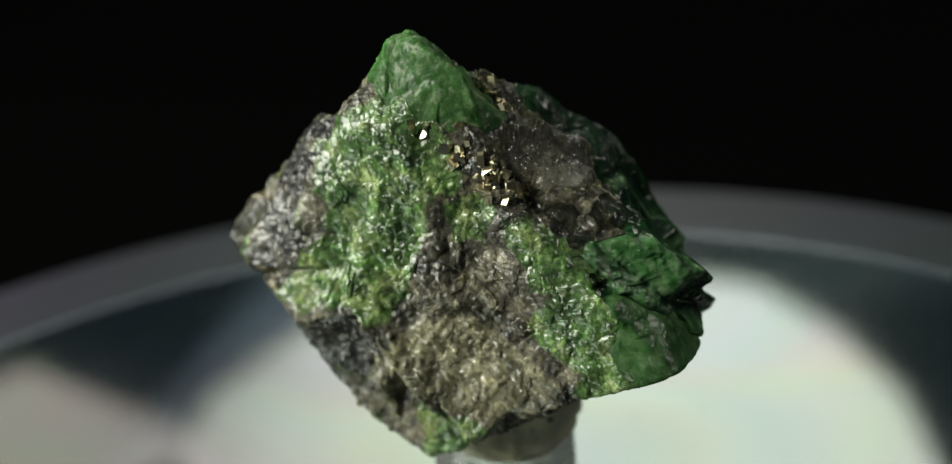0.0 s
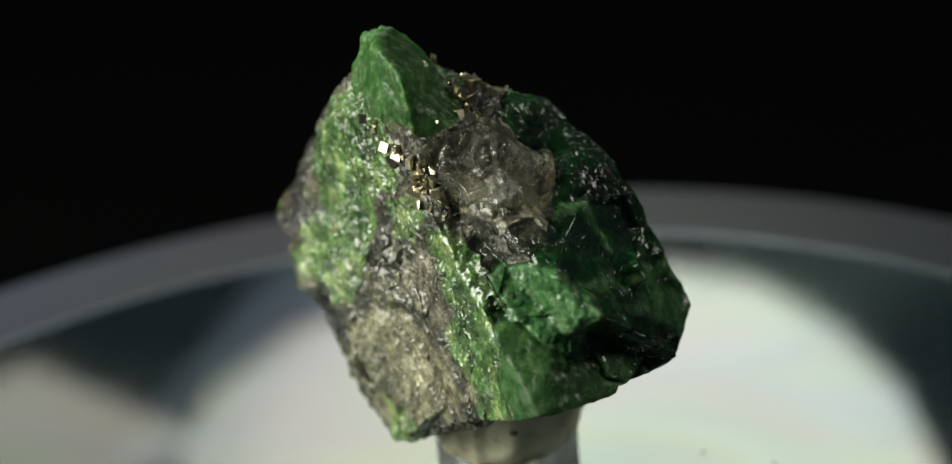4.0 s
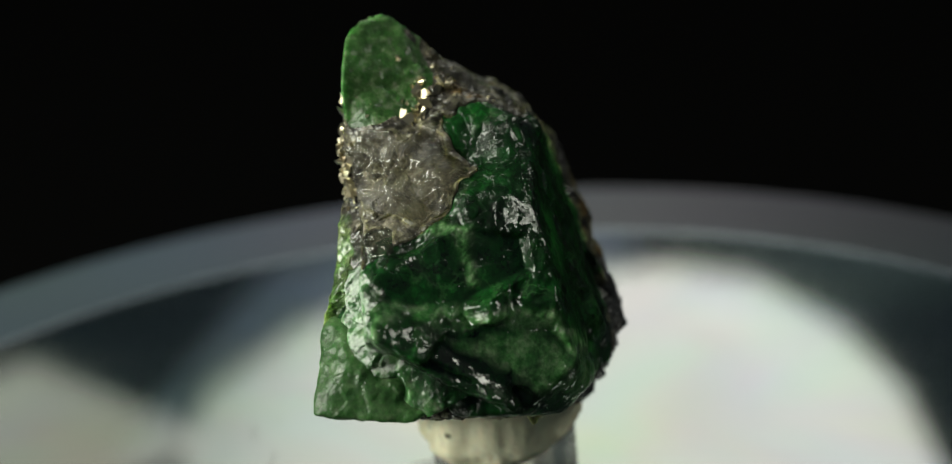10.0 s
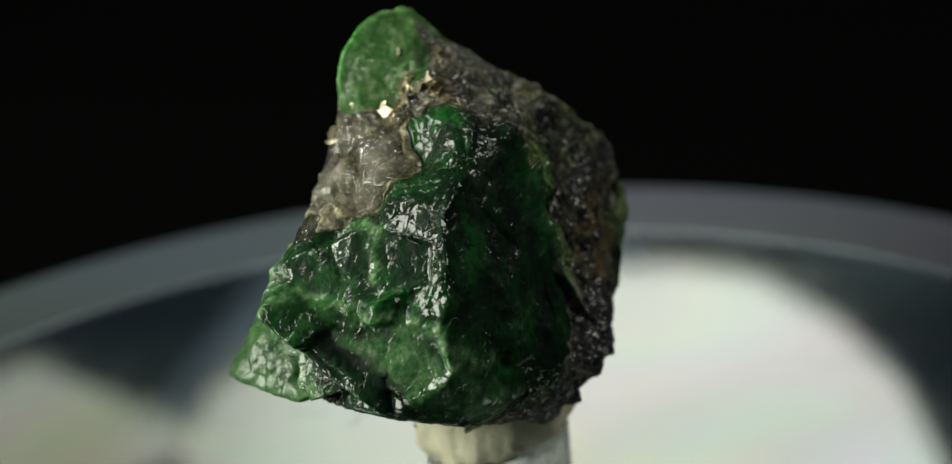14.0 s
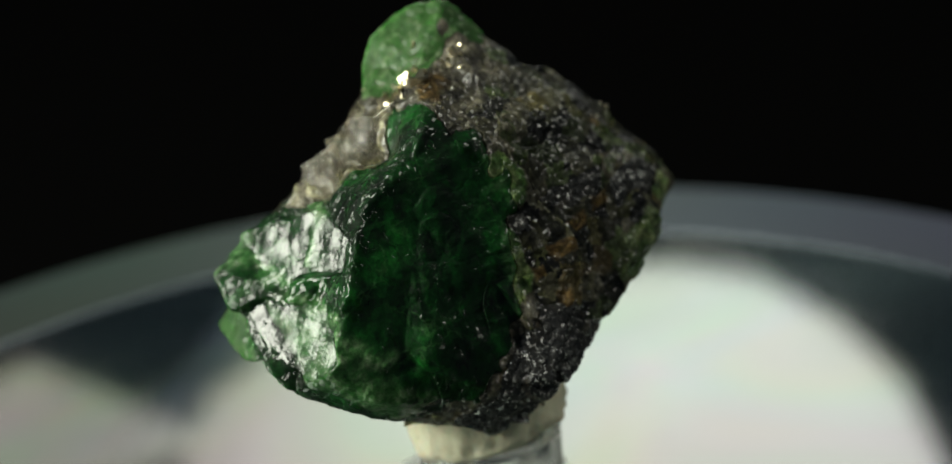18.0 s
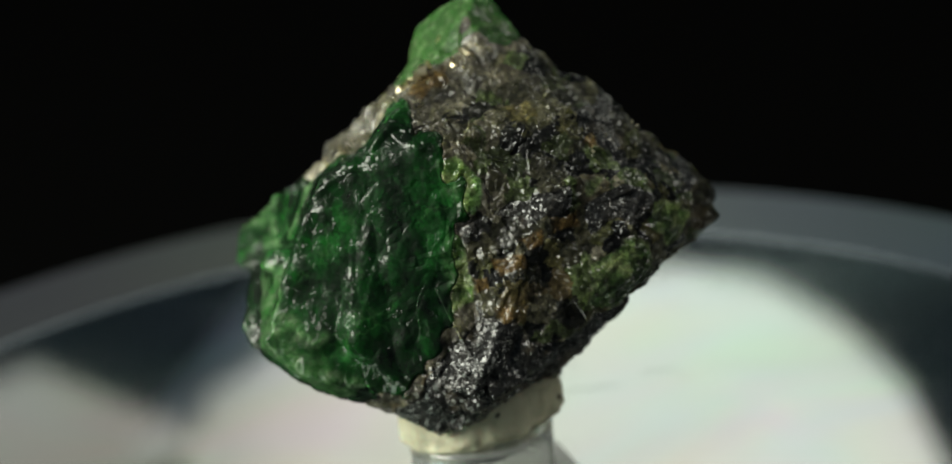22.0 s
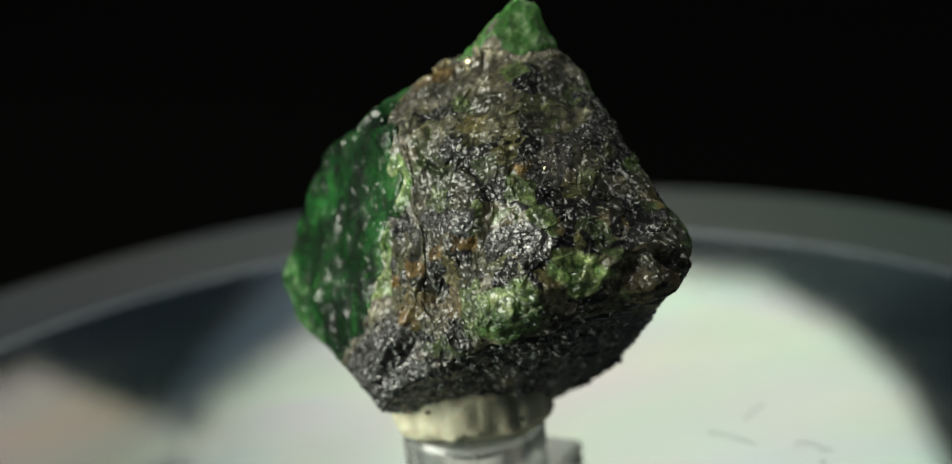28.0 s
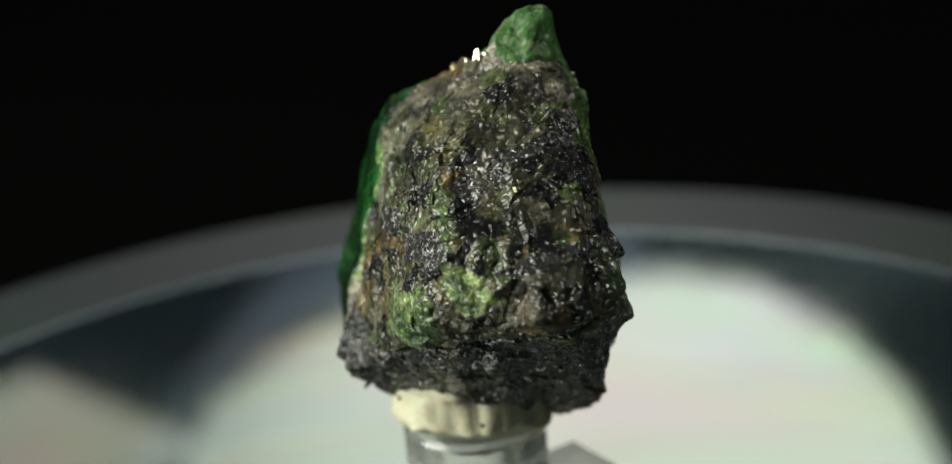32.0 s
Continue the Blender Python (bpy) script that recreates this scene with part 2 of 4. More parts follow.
def pyrite_material():
    m, n, l, b = material("pyrite")
    where = n.new("ShaderNodeTexCoord").outputs["Object"]
    c = ramp(n, l, noise_of(n, l, 1500, 3, 0.6, where), (0.35, (0.50, 0.42, 0.25)), (0.65, (0.90, 0.83, 0.64)))
    l.new(c, b.inputs["Base Color"])
    b.inputs["Metallic"].default_value = 1.0
    b.inputs["Roughness"].default_value = 0.32
    return m


def putty_material():
    m, n, l, b = material("putty")
    where = n.new("ShaderNodeTexCoord").outputs["Object"]
    big = noise_of(n, l, 240, 4, 0.6, where)
    fine = noise_of(n, l, 1400, 4, 0.6, where)
    c = ramp(n, l, big, (0.3, (0.32, 0.30, 0.20)), (0.6, (0.64, 0.61, 0.45)))
    c = blend(n, l, ramp(n, l, noise_of(n, l, 500, 2, 0.5, where), (0.66, 0.0), (0.76, 0.6)), c, (0.14, 0.15, 0.12))
    l.new(c, b.inputs["Base Color"])
    b.inputs["Roughness"].default_value = 0.6
    b.inputs["Subsurface Weight"].default_value = 0.15
    b.inputs["Subsurface Scale"].default_value = 0.001
    l.new(bump_of(n, l, fine, 0.4, 0.0003), b.inputs["Normal"])
    return m


def clear_material(name="clear_acrylic", rough=0.0):
    m, n, l, b = material(name)
    b.inputs["Base Color"].default_value = (0.80, 0.82, 0.80, 1)
    b.inputs["Transmission Weight"].default_value = 0.85
    b.inputs["IOR"].default_value = 1.49
    where = n.new("ShaderNodeTexCoord").outputs["Object"]
    l.new(ramp(n, l, noise_of(n, l, 300, 3, 0.6, where), (0.4, 0.12 + rough), (0.7, 0.3 + rough)), b.inputs["Roughness"])
    return m


def disc_material():
    """Silver grooved disc: a plain mirror share and a share stretched across the circular grooves, with film colours."""
    m, n, l, b = material("grooved_silver_disc")
    where = n.new("ShaderNodeTexCoord").outputs["Object"]
    out = n["Material Output"]
    tangent = n.new("ShaderNodeTangent")
    tangent.direction_type, tangent.axis = "RADIAL", "Z"
    smear = noise_of(n, l, 30, 3, 0.5, where)
    b.inputs["Base Color"].default_value = (0.36, 0.50, 0.52, 1)
    b.inputs["Metallic"].default_value = 1.0
    b.inputs["Roughness"].default_value = 0.36
    b.inputs["Anisotropic"].default_value = 1.0
    b.inputs["Anisotropic Rotation"].default_value = 0.25
    l.new(tangent.outputs[0], b.inputs["Tangent"])
    b.inputs["Thin Film Thickness"].default_value = 520
    b.inputs["Thin Film IOR"].default_value = 1.4
    film = n.new("ShaderNodeMath")
    film.operation = "MULTIPLY_ADD"
    l.new(smear, film.inputs[0])
    film.inputs[1].default_value = 500
    film.inputs[2].default_value = 350
    l.new(film.outputs[0], b.inputs["Thin Film Thickness"])
    mirror = n.new("ShaderNodeBsdfPrincipled")
    hue = add(n, "ShaderNodeTexNoise", Scale=38, Detail=2, Distortion=0.8)
    l.new(where, hue.inputs["Vector"])
    tint = blend(n, l, 0.34, (0.5, 0.5, 0.5), hue.outputs["Color"])
    l.new(blend(n, l, 1.0, tint, (0.45, 0.485, 0.47), "MULTIPLY"), mirror.inputs["Base Color"])
    mirror.inputs["Metallic"].default_value = 1.0
    mirror.inputs["Thin Film IOR"].default_value = 1.35
    l.new(film.outputs[0], mirror.inputs["Thin Film Thickness"])
    l.new(ramp(n, l, noise_of(n, l, 90, 4, 0.6, where), (0.3, 0.03), (0.7, 0.075)), mirror.inputs["Roughness"])
    mix = n.new("ShaderNodeMixShader")
    mix.inputs[0].default_value = 0.95
    l.new(b.outputs[0], mix.inputs[1])
    l.new(mirror.outputs[0], mix.inputs[2])
    l.new(mix.outputs[0], out.inputs["Surface"])
    return m


def plain_material(name, colour, rough, spread=0.35, scale=200, metal=0.0):
    m, n, l, b = material(name)
    where = n.new("ShaderNodeTexCoord").outputs["Object"]
    low = tuple(c * (1 - spread) for c in colour)
    l.new(ramp(n, l, noise_of(n, l, scale, 5, 0.65, where), (0.3, low), (0.7, colour)), b.inputs["Base Color"])
    b.inputs["Roughness"].default_value = rough
    b.inputs["Metallic"].default_value = metal
    return m


HOST = host_material()
DEEP = crystal_material("deep_green_garnet", (0.0006, 0.007, 0.0012), (0.0016, 0.023, 0.0030), (0.006, 0.072, 0.009), (0.05, 0.18), 0.7, 2600, True, 0.55)
MILK = ((0.036, 0.095, 0.024), (0.088, 0.175, 0.054), (0.30, 0.38, 0.21))
HORN = crystal_material("mid_green_garnet", (0.010, 0.044, 0.008), (0.020, 0.080, 0.014), (0.046, 0.125, 0.032), (0.16, 0.34), 0.5, 3200, False, 0.3, (0.7, 0.002), MILK)
SMOKY = quartz_material()
GREY_GLASS = quartz_material("grey_quartz", (0.46, 0.52, 0.42))
SPUR = crystal_material("pale_green_garnet", (0.010, 0.044, 0.009), (0.023, 0.078, 0.018), (0.052, 0.13, 0.038), (0.22, 0.40), 0.4, 3000, False, 0.3, (0.5, 0.0012), MILK)
CRUST = crust_material()
PYRITE = pyrite_material()
PUTTY = putty_material()
CLEAR = clear_material()
FROSTED = clear_material("frosted_acrylic", 0.2)
FROSTED.node_tree.nodes["Principled BSDF"].inputs["Transmission Weight"].default_value = 0.55
DISC = disc_material()
LIP = plain_material("frosted_grey_platter", (0.024, 0.034, 0.042), 0.5, 0.2, 60)
lip_nodes, lip_links = LIP.node_tree.nodes, LIP.node_tree.links
lip_hue = add(lip_nodes, "ShaderNodeTexNoise", Scale=16.0, Detail=1.0)
lip_links.new(lip_nodes["Texture Coordinate"].outputs["Object"], lip_hue.inputs["Vector"])
lip_colour = blend(lip_nodes, lip_links, 0.55, lip_nodes["Color Ramp"].outputs[0], blend(lip_nodes, lip_links, 1.0, lip_hue.outputs["Color"], (0.105, 0.115, 0.135), "MULTIPLY"))
# paler over a third of the round: painted stand-in for the rim's changing reflections
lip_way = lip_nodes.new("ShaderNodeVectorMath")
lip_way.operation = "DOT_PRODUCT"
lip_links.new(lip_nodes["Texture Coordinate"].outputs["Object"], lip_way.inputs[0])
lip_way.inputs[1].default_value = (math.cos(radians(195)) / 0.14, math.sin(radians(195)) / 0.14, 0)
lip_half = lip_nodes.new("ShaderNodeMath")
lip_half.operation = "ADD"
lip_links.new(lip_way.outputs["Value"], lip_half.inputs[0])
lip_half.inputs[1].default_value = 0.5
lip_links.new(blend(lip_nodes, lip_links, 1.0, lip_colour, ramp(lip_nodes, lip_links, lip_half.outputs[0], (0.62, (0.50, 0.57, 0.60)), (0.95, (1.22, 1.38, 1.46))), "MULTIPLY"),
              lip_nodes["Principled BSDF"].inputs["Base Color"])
TRAY = plain_material("black_tray", (0.02, 0.02, 0.022), 0.4)
CLOTH = plain_material("black_cloth", (0.0025, 0.0025, 0.0025), 1.0, 0.4, 900)
CLOTH.node_tree.nodes["Principled BSDF"].inputs["Specular IOR Level"].default_value = 0.0
LINT = plain_material("dark_lint", (0.45, 0.45, 0.42), 0.8)

# ---- small builders ----


def part(name, mesh, mat, parent=None, label=""):
    ob = new(name, mesh)
    mesh.materials.clear()
    mesh.materials.append(mat)
    if parent is not None:
        ob.parent = parent
    return tagged(ob, label=label)


def lathe(name, profile, segments=256):
    """A closed ring of revolution round z from a list of (radius, height)."""
    verts, faces = [], []
    k = len(profile)
    for i in range(segments):
        a = 2 * math.pi * i / segments
        verts += [(r * math.cos(a), r * math.sin(a), z) for r, z in profile]
    for i in range(segments):
        j = (i + 1) % segments
        for p in range(k):
            q = (p + 1) % k
            faces.append((i * k + p, j * k + p, j * k + q, i * k + q))
    mesh = bpy.data.meshes.new(name)
    mesh.from_pydata(verts, [], faces)
    mesh.validate()
    bm = bmesh.new()
    bm.from_mesh(mesh)
    bmesh.ops.remove_doubles(bm, verts=bm.verts, dist=1e-7)
    bmesh.ops.recalc_face_normals(bm, faces=bm.faces)
    bm.to_mesh(mesh)
    bm.free()
    mesh.polygons.foreach_set("use_smooth", [True] * len(mesh.polygons))
    mesh.set_sharp_from_angle(angle=radians(20))
    return mesh


# ---- number fields for the rock's surface ----


def hash_of(i, j, k, seed):
    h = (i.astype(np.int64) * 73856093) ^ (j.astype(np.int64) * 19349663) ^ (k.astype(np.int64) * 83492791) ^ (seed * 2654435761)
    h = (h ^ (h >> 13)) * 1274126177 & 0xFFFFFFFF
    h = (h ^ (h >> 16)) * 2246822519 & 0xFFFFFFFF
    h = h ^ (h >> 15)
    return (h & 0xFFFFFF) / float(0x1000000)


def soft_noise(p, size, seed):
    """Value noise, -1 to 1, with lumps of that size in metres."""
    q = p / size
    b = np.floor(q).astype(np.int64)
    f = q - b
    f = f * f * (3 - 2 * f)
    total = 0
    for c in range(8):
        o = ((c & 1), (c >> 1) & 1, (c >> 2) & 1)
        w = 1
        for a in range(3):
            w = w * (f[:, a] if o[a] else 1 - f[:, a])
        total = total + w * hash_of(b[:, 0] + o[0], b[:, 1] + o[1], b[:, 2] + o[2], seed)
    return total * 2 - 1


def pebbles(p, size, seed):
    """Rounded grains, 0 in the seams to about 1 on top, and each grain's own number."""
    q = p / size
    b = np.floor(q).astype(np.int64)
    best = np.full(len(p), 9.0)
    own = np.zeros(len(p))
    for dx in (-1, 0, 1):
        for dy in (-1, 0, 1):
            for dz in (-1, 0, 1):
                i, j, k = b[:, 0] + dx, b[:, 1] + dy, b[:, 2] + dz
                d = ((q[:, 0] - i - hash_of(i, j, k, seed)) ** 2 + (q[:, 1] - j - hash_of(i, j, k, seed + 1)) ** 2
                     + (q[:, 2] - k - hash_of(i, j, k, seed + 2)) ** 2)
                closer = d < best
                own = np.where(closer, hash_of(i, j, k, seed + 3), own)
                best = np.where(closer, d, best)
    return 1 - np.minimum(best, 1.2) * 1.3, own


def breaks_of(p, size, seed, ways=5):
    """Flat fracture faces that meet in ridges: the highest of several slanted saw waves."""
    dice = np.random.RandomState(seed)
    top = np.full(len(p), -9.0)
    for w in range(ways):
        n = dice.normal(size=3)
        n /= np.linalg.norm(n)
        x = p @ n / (size * dice.uniform(0.7, 1.5)) + dice.uniform(0, 9)
        f = x - np.floor(x)
        lean = dice.uniform(0.25, 0.75)
        saw = np.where(f < lean, f / lean, (1 - f) / (1 - lean))
        step = hash_of(np.floor(x), np.full(len(p), w), np.full(len(p), seed), seed)
        top = np.maximum(top, saw * (0.6 + 0.4 * step) * dice.uniform(0.75, 1.0))
    return top - 0.75


def chips_of(p, size, seed):
    """Angular fragments: each cell's surface is a plane with its own tilt and height."""
    q = p / size
    b = np.floor(q).astype(np.int64)
    best = np.full(len(p), 9.0)
    out = np.zeros(len(p))
    for dx in (-1, 0, 1):
        for dy in (-1, 0, 1):
            for dz in (-1, 0, 1):
                i, j, k = b[:, 0] + dx, b[:, 1] + dy, b[:, 2] + dz
                o = [q[:, a] - c - hash_of(i, j, k, seed + a) for a, c in enumerate((i, j, k))]
                d = o[0] ** 2 + o[1] ** 2 + o[2] ** 2
                closer = d < best
                tilt = sum(o[a] * (hash_of(i, j, k, seed + 4 + a) * 2 - 1) for a in range(3))
                out = np.where(closer, tilt + 0.25 * hash_of(i, j, k, seed + 8), out)
                best = np.where(closer, d, best)
    return out * np.clip(1.2 - best * 2.8, 0, 1)


# ---- the stone: flat breaks of a block, as (azimuth, elevation, distance from its middle in mm) ----
BLOCK_BREAKS = [
    (-13.5, 54, 11.37), (95, 56, 10.71), (49, 43.5, 10.61), (-130, 31.5, 12.72), (71.5, 61.5, 10.68),
    (-49.5, 23, 10.4), (166.5, 48.5, 13.24), (73, 14, 7.27), (-105, 4, 8.18), (141, 50, 12.15), (-13.5, 24.5, 11.9),
    (-142, 18, 11.47), (81.5, 23.5, 8.08), (-64, 19, 21.1), (-160, -19, 21.9), (60, 15, 7.86), (-117, -1.5, 7.56),
    (127.5, 2, 12.99), (-16, -34, 15.9), (-160.5, -28, 12.45), (57, 1.5, 9.41), (-96, -18, 19.3),
    (138.5, -46.5, 9.07), (25, -29.5, 13.78), (-57, -53.5, 12.2), (119, -42.5, 9.49), (-24, -66, 10.79),
    (-171, -64.5, 12.86), (49.5, -43, 11.44), (-48, -84, 18.3),
]
HORN_BREAKS = [
    (-167, 53, 16.45), (64, -69, 4.15), (-163.5, 9.5, 7.64), (-136.5, 19, 10.8), (-110.5, 2, 7.44), (-75, -21, 4.71),
    (-31.5, -2.5, 4.66), (-0.5, 15, 4.16), (10, 46.5, 9.7), (47, 29, 4.84), (112, 41, 8.96), (154, -4, 4.18),
    (166.5, 63, 15.3), (-63, 59, 16.23), (-108, 71, 17.23),
]
SPUR_BREAKS = [
    (-16.5, 27.5, 11.97), (167.5, 25, 3.4), (-55.5, 65, 8.96), (-61, 41.5, 10.8), (-117.5, 2, 7.17),
    (-42.5, -68, 10.53), (55.5, -65.5, 4.78), (66.5, 12.5, 7.04), (36, 27, 7.84),
]
SHOULDER_BREAKS = [
    (178.5, 35.5, 13.84), (-10, -22, 3.1), (-164.5, -34.5, 11.79), (-106.5, -32, 7.47), (-118.5, 15, 8.34),
    (-96.5, 14, 8.49), (52.5, 52.5, 5.15), (92, 22, 6.42), (134.5, -52.5, 8.35),
]
BULGE_BREAKS = [
    (-8, -4, 14.8), (-56.5, 8.5, 10.4), (-107.5, 10.5, 7.23), (-34, -47, 10.16), (-176.5, -40, 8.1),
    (-11.5, -59.5, 10.88), (110.5, -40.5, 9.25), (40.5, -27, 11.35), (81.5, 17, 5.81), (32, 20.5, 9.77),
    (118.5, 60.5, 8.87), (-19.5, 46, 10.68), (-132, 53.5, 8.34),
]
CREST_BREAKS = [
    (15, 42, 10.5), (-50, 35, 7.83), (-71, -14, 5.24), (-17.5, 1.5, 7.83), (9.5, -55.5, 5.09), (26.5, -7, 7.83),
    (69, -25, 5.43), (65.5, 17, 7.74), (107.5, 18, 5.66), (93, 56.5, 7.83), (168, -14, 6.88), (-79.5, 78.5, 7.83),
    (-111, 24.5, 5.15),
]
BACK_BREAKS = [
    (150, 0, 14), (112, -8, 8.23), (40, -54, 9.94), (125, -48, 9.31), (-63.5, -47.5, 9.86), (-166.5, -28, 8.76),
    (-102, 5, 7.74), (-160.5, 20.5, 9.44), (-49, 52, 11.59), (159.5, 47.5, 10.52), (22.5, 41, 7.86),
    (116.5, 49.5, 10.14), (46.5, 26.5, 5.85),
]
SHARD_BREAKS = [
    (-148, 55, 12.3), (148, 31.5, 7.63), (148, -15, 2.86), (-170, 8, 7.63), (-147, -53, 2.86), (-124.5, 8.5, 7.63),
    (-88, -7.5, 2.83), (-83, 32, 7.63), (-35.5, 22, 2.82), (-32.5, 65.5, 7.63), (33, 26, 2.77), (98.5, 64.5, 7.63),
    (103, 24.5, 2.83),
]
LOBES = (BLOCK_BREAKS, HORN_BREAKS, SPUR_BREAKS, SHOULDER_BREAKS, BULGE_BREAKS, CREST_BREAKS, BACK_BREAKS, SHARD_BREAKS)


def reach(u, breaks):
    """How far a block bounded by these breaks reaches along u; edges slightly worn."""
    n = directions(breaks) / (np.array([row[2] for row in breaks]) * 0.001)[:, None]
    return (np.maximum(u @ n.T * 0.01, 1e-6) ** 70).sum(1) ** (-1 / 70) * 0.01


def patch(u, outlines):
    """How far u lies inside the nearest of these outlines, 1 per 8 degrees, below 0 outside. Outline: corners (azimuth, elevation)."""
    best = np.full(len(u), -9.0)
    for outline in outlines:
        c = directions(outline)
        m = c.mean(0) / np.linalg.norm(c.mean(0))
        e1 = np.cross(m, (0.31, -0.22, 0.92))
        e1 /= np.linalg.norm(e1)
        e2 = np.cross(m, e1)

        def flat_map(v):
            x, y = v @ e1, v @ e2
            k = np.degrees(np.arccos(np.clip(v @ m, -1, 1))) / np.maximum(np.hypot(x, y), 1e-9)
            return np.stack([x * k, y * k], 1)
        p, q = flat_map(u), flat_map(c)
        far = np.full(len(u), 1e9)
        inside = np.zeros(len(u), bool)
        for k in range(len(q)):
            a, b = q[k], q[(k + 1) % len(q)]
            d = b - a
            h = np.clip(((p - a) @ d) / max(d @ d, 1e-9), 0, 1)
            far = np.minimum(far, np.hypot(p[:, 0] - a[0] - h * d[0], p[:, 1] - a[1] - h * d[1]))
            cross = (a[1] > p[:, 1]) != (b[1] > p[:, 1])
            at = a[0] + (p[:, 1] - a[1]) * d[0] / (d[1] if abs(d[1]) > 1e-9 else 1e-9)
            inside ^= cross & (p[:, 0] < at)
        best = np.maximum(best, np.where(inside, far, -far) / 8.0)
    return np.clip(best, -4, 1)


TOP_DARK = [[(60, 60), (55, 74), (100, 80), (170, 80), (-165, 72), (-172, 50), (160, 50), (130, 46), (100, 53)]]
# hollows: (azimuth, elevation, radius in degrees, depth in mm)
DENTS = [(-15, 54, 9, 1.3), (-24, 36, 7, 0.7), (-57, 67, 7, 0.7), (-110, -44, 9, 0.7), (-170, 53, 6, 0.5), (90, 60, 7, 0.4), (-37, 10, 4, 0.5), (-122, 0, 5, 0.3), (20, -16, 3, 0.6), (-25, 4, 2, 0.4), (73, 28, 3, -0.5), (42, -16, 3, -0.3)]

# where the minerals lie: outlines on the stone, corner by corner (azimuth, elevation)
GARNET = [[(-33, 70), (-10, 72), (20, 69), (44, 67), (60, 58), (70, 48), (74, 35), (65, 27), (68, 10), (63, -8), (56, -25), (45, -31), (28, -42), (8, -42),
           (-10, -28), (-25, -20), (-30, -14), (-36, -10), (-44, -4), (-53, 1), (-59, 12), (-44, 18), (-35, 27), (-28, 33), (-22, 37), (-20, 43), (-12, 48), (-20, 58)]]
GREEN_RIM = [[(57, 55), (71, 57), (85, 49), (80, 34), (69, 37), (59, 43)], [(61, 31), (73, 25), (72, -5), (60, -9), (58, 10)]]
PALE_RIM = [[(-24, 2), (4, -5), (21, -20), (31, -29), (10, -35), (7, -19), (-12, -10)]]
SPUR_AREA = [[(-58, 0), (-52, 1), (-44, -3), (-34, -10), (-28, -15), (-36, -20), (-46, -24), (-55, -21), (-60, -14), (-59, -6)]]
HORN_AREA = [[(-128, 61), (-111, 57), (-95, 54), (-81, 53), (-67, 57), (-55, 64), (-50, 70), (-46, 77), (-80, 82), (-120, 81), (-157, 79), (-162, 70), (-147, 64)]]
QUARTZ = [[(-75, 54), (-65, 58), (-52, 64), (-32, 68), (-20, 57), (-12, 48), (-21, 42), (-23, 36), (-28, 33), (-36, 29), (-50, 30), (-62, 33), (-70, 40), (-74, 48)]]
LOW_QUARTZ = [[(-61, 32), (-50, 30), (-37, 28), (-42, 18), (-54, 14), (-59, 20)]]
FROST = [[(-58, 13), (-44, 17), (-40, 12), (-39, 5), (-33, -7), (-37, -9), (-44, -3), (-53, 2)]]
TOP_FLASH = [[(6, 67), (20, 60), (3, 53), (-7, 55)], [(-3, 35), (5, 33), (4, 25), (-5, 26)]]
FROST_LOW = [[(-49, -4), (-38, -7), (-29, -13), (-41, -15), (-47, -10)]]
# flat faces of the garnet: outline, direction that the face looks in
FACES = [([(-42, 12), (-36, 18), (-21, 27), (0, 22), (0, 13), (-22, 6), (-32, 6)], (0, 27)),
         ([(-28, -4), (-23, 1), (-2, 1), (6, -8), (-4, -14), (-19, -9)], (0, 25)),
         ([(6, 29), (18, 46), (30, 57), (64, 51), (68, 38), (62, 24), (66, 9), (64, -5), (56, -22), (43, -27), (32, -23), (14, -14), (9, -15), (6, -8), (7, 3), (9, 14)], (61, 24))]
# pale veins across the garnet
VEINS = [[(-59, 6), (-48, 7), (-36, 8), (-33, 6), (-27, 7), (-18, 5), (-9, 3), (1, 0), (8, -6), (16, -14)],
         [(-36, 8), (-38, 0), (-36, -6), (-29, -12), (-23, -17)], [(-37, 27), (-24, 30), (-17, 26), (-16, 20), (-14, 12)]]
GLOW = [[(-35, 31), (-20, 30), (-15, 26), (-18, 21), (-24, 27), (-36, 27)], [(-16, 6), (-4, 4), (4, -2), (-4, -3), (-12, 1)]]
FOOT_CRUST = [[(27, -43), (50, -28), (62, -18), (72, -10), (88, -8), (93, -18), (110, -22), (131, -12), (157, -4), (-175, -8), (-163, -18), (-149, -50), (-143, -70), (69, -72)]]
BLACK_BANDS = [[(127, 46), (150, 49), (172, 46), (-156, 50), (-173, 40), (167, 39), (148, 42)], [(149, 17), (162, 19), (-177, 21), (-178, 15), (159, 13)],
               [(86, 38), (121, 36), (119, 27), (100, 25)], [(-170, 57), (-155, 51), (-159, 45), (-176, 48)], [(151, 52), (175, 44), (150, 31), (137, 39)],
               [(122, 26), (136, 28), (139, 22), (134, 15), (122, 13)], [(66, 33), (79, 34), (80, 23), (70, 22)],
               [(170, 38), (-158, 45), (-162, 34), (-166, 25), (-162, 9), (-170, -1), (-178, 6), (-176, 29)], [(-163, -9), (-150, -9), (-135, -18), (-153, -36), (-166, -28)],
               [(-93, 53), (-81, 47), (-69, 43), (-64, 31), (-70, 31), (-75, 38), (-90, 45), (-97, 50)]]
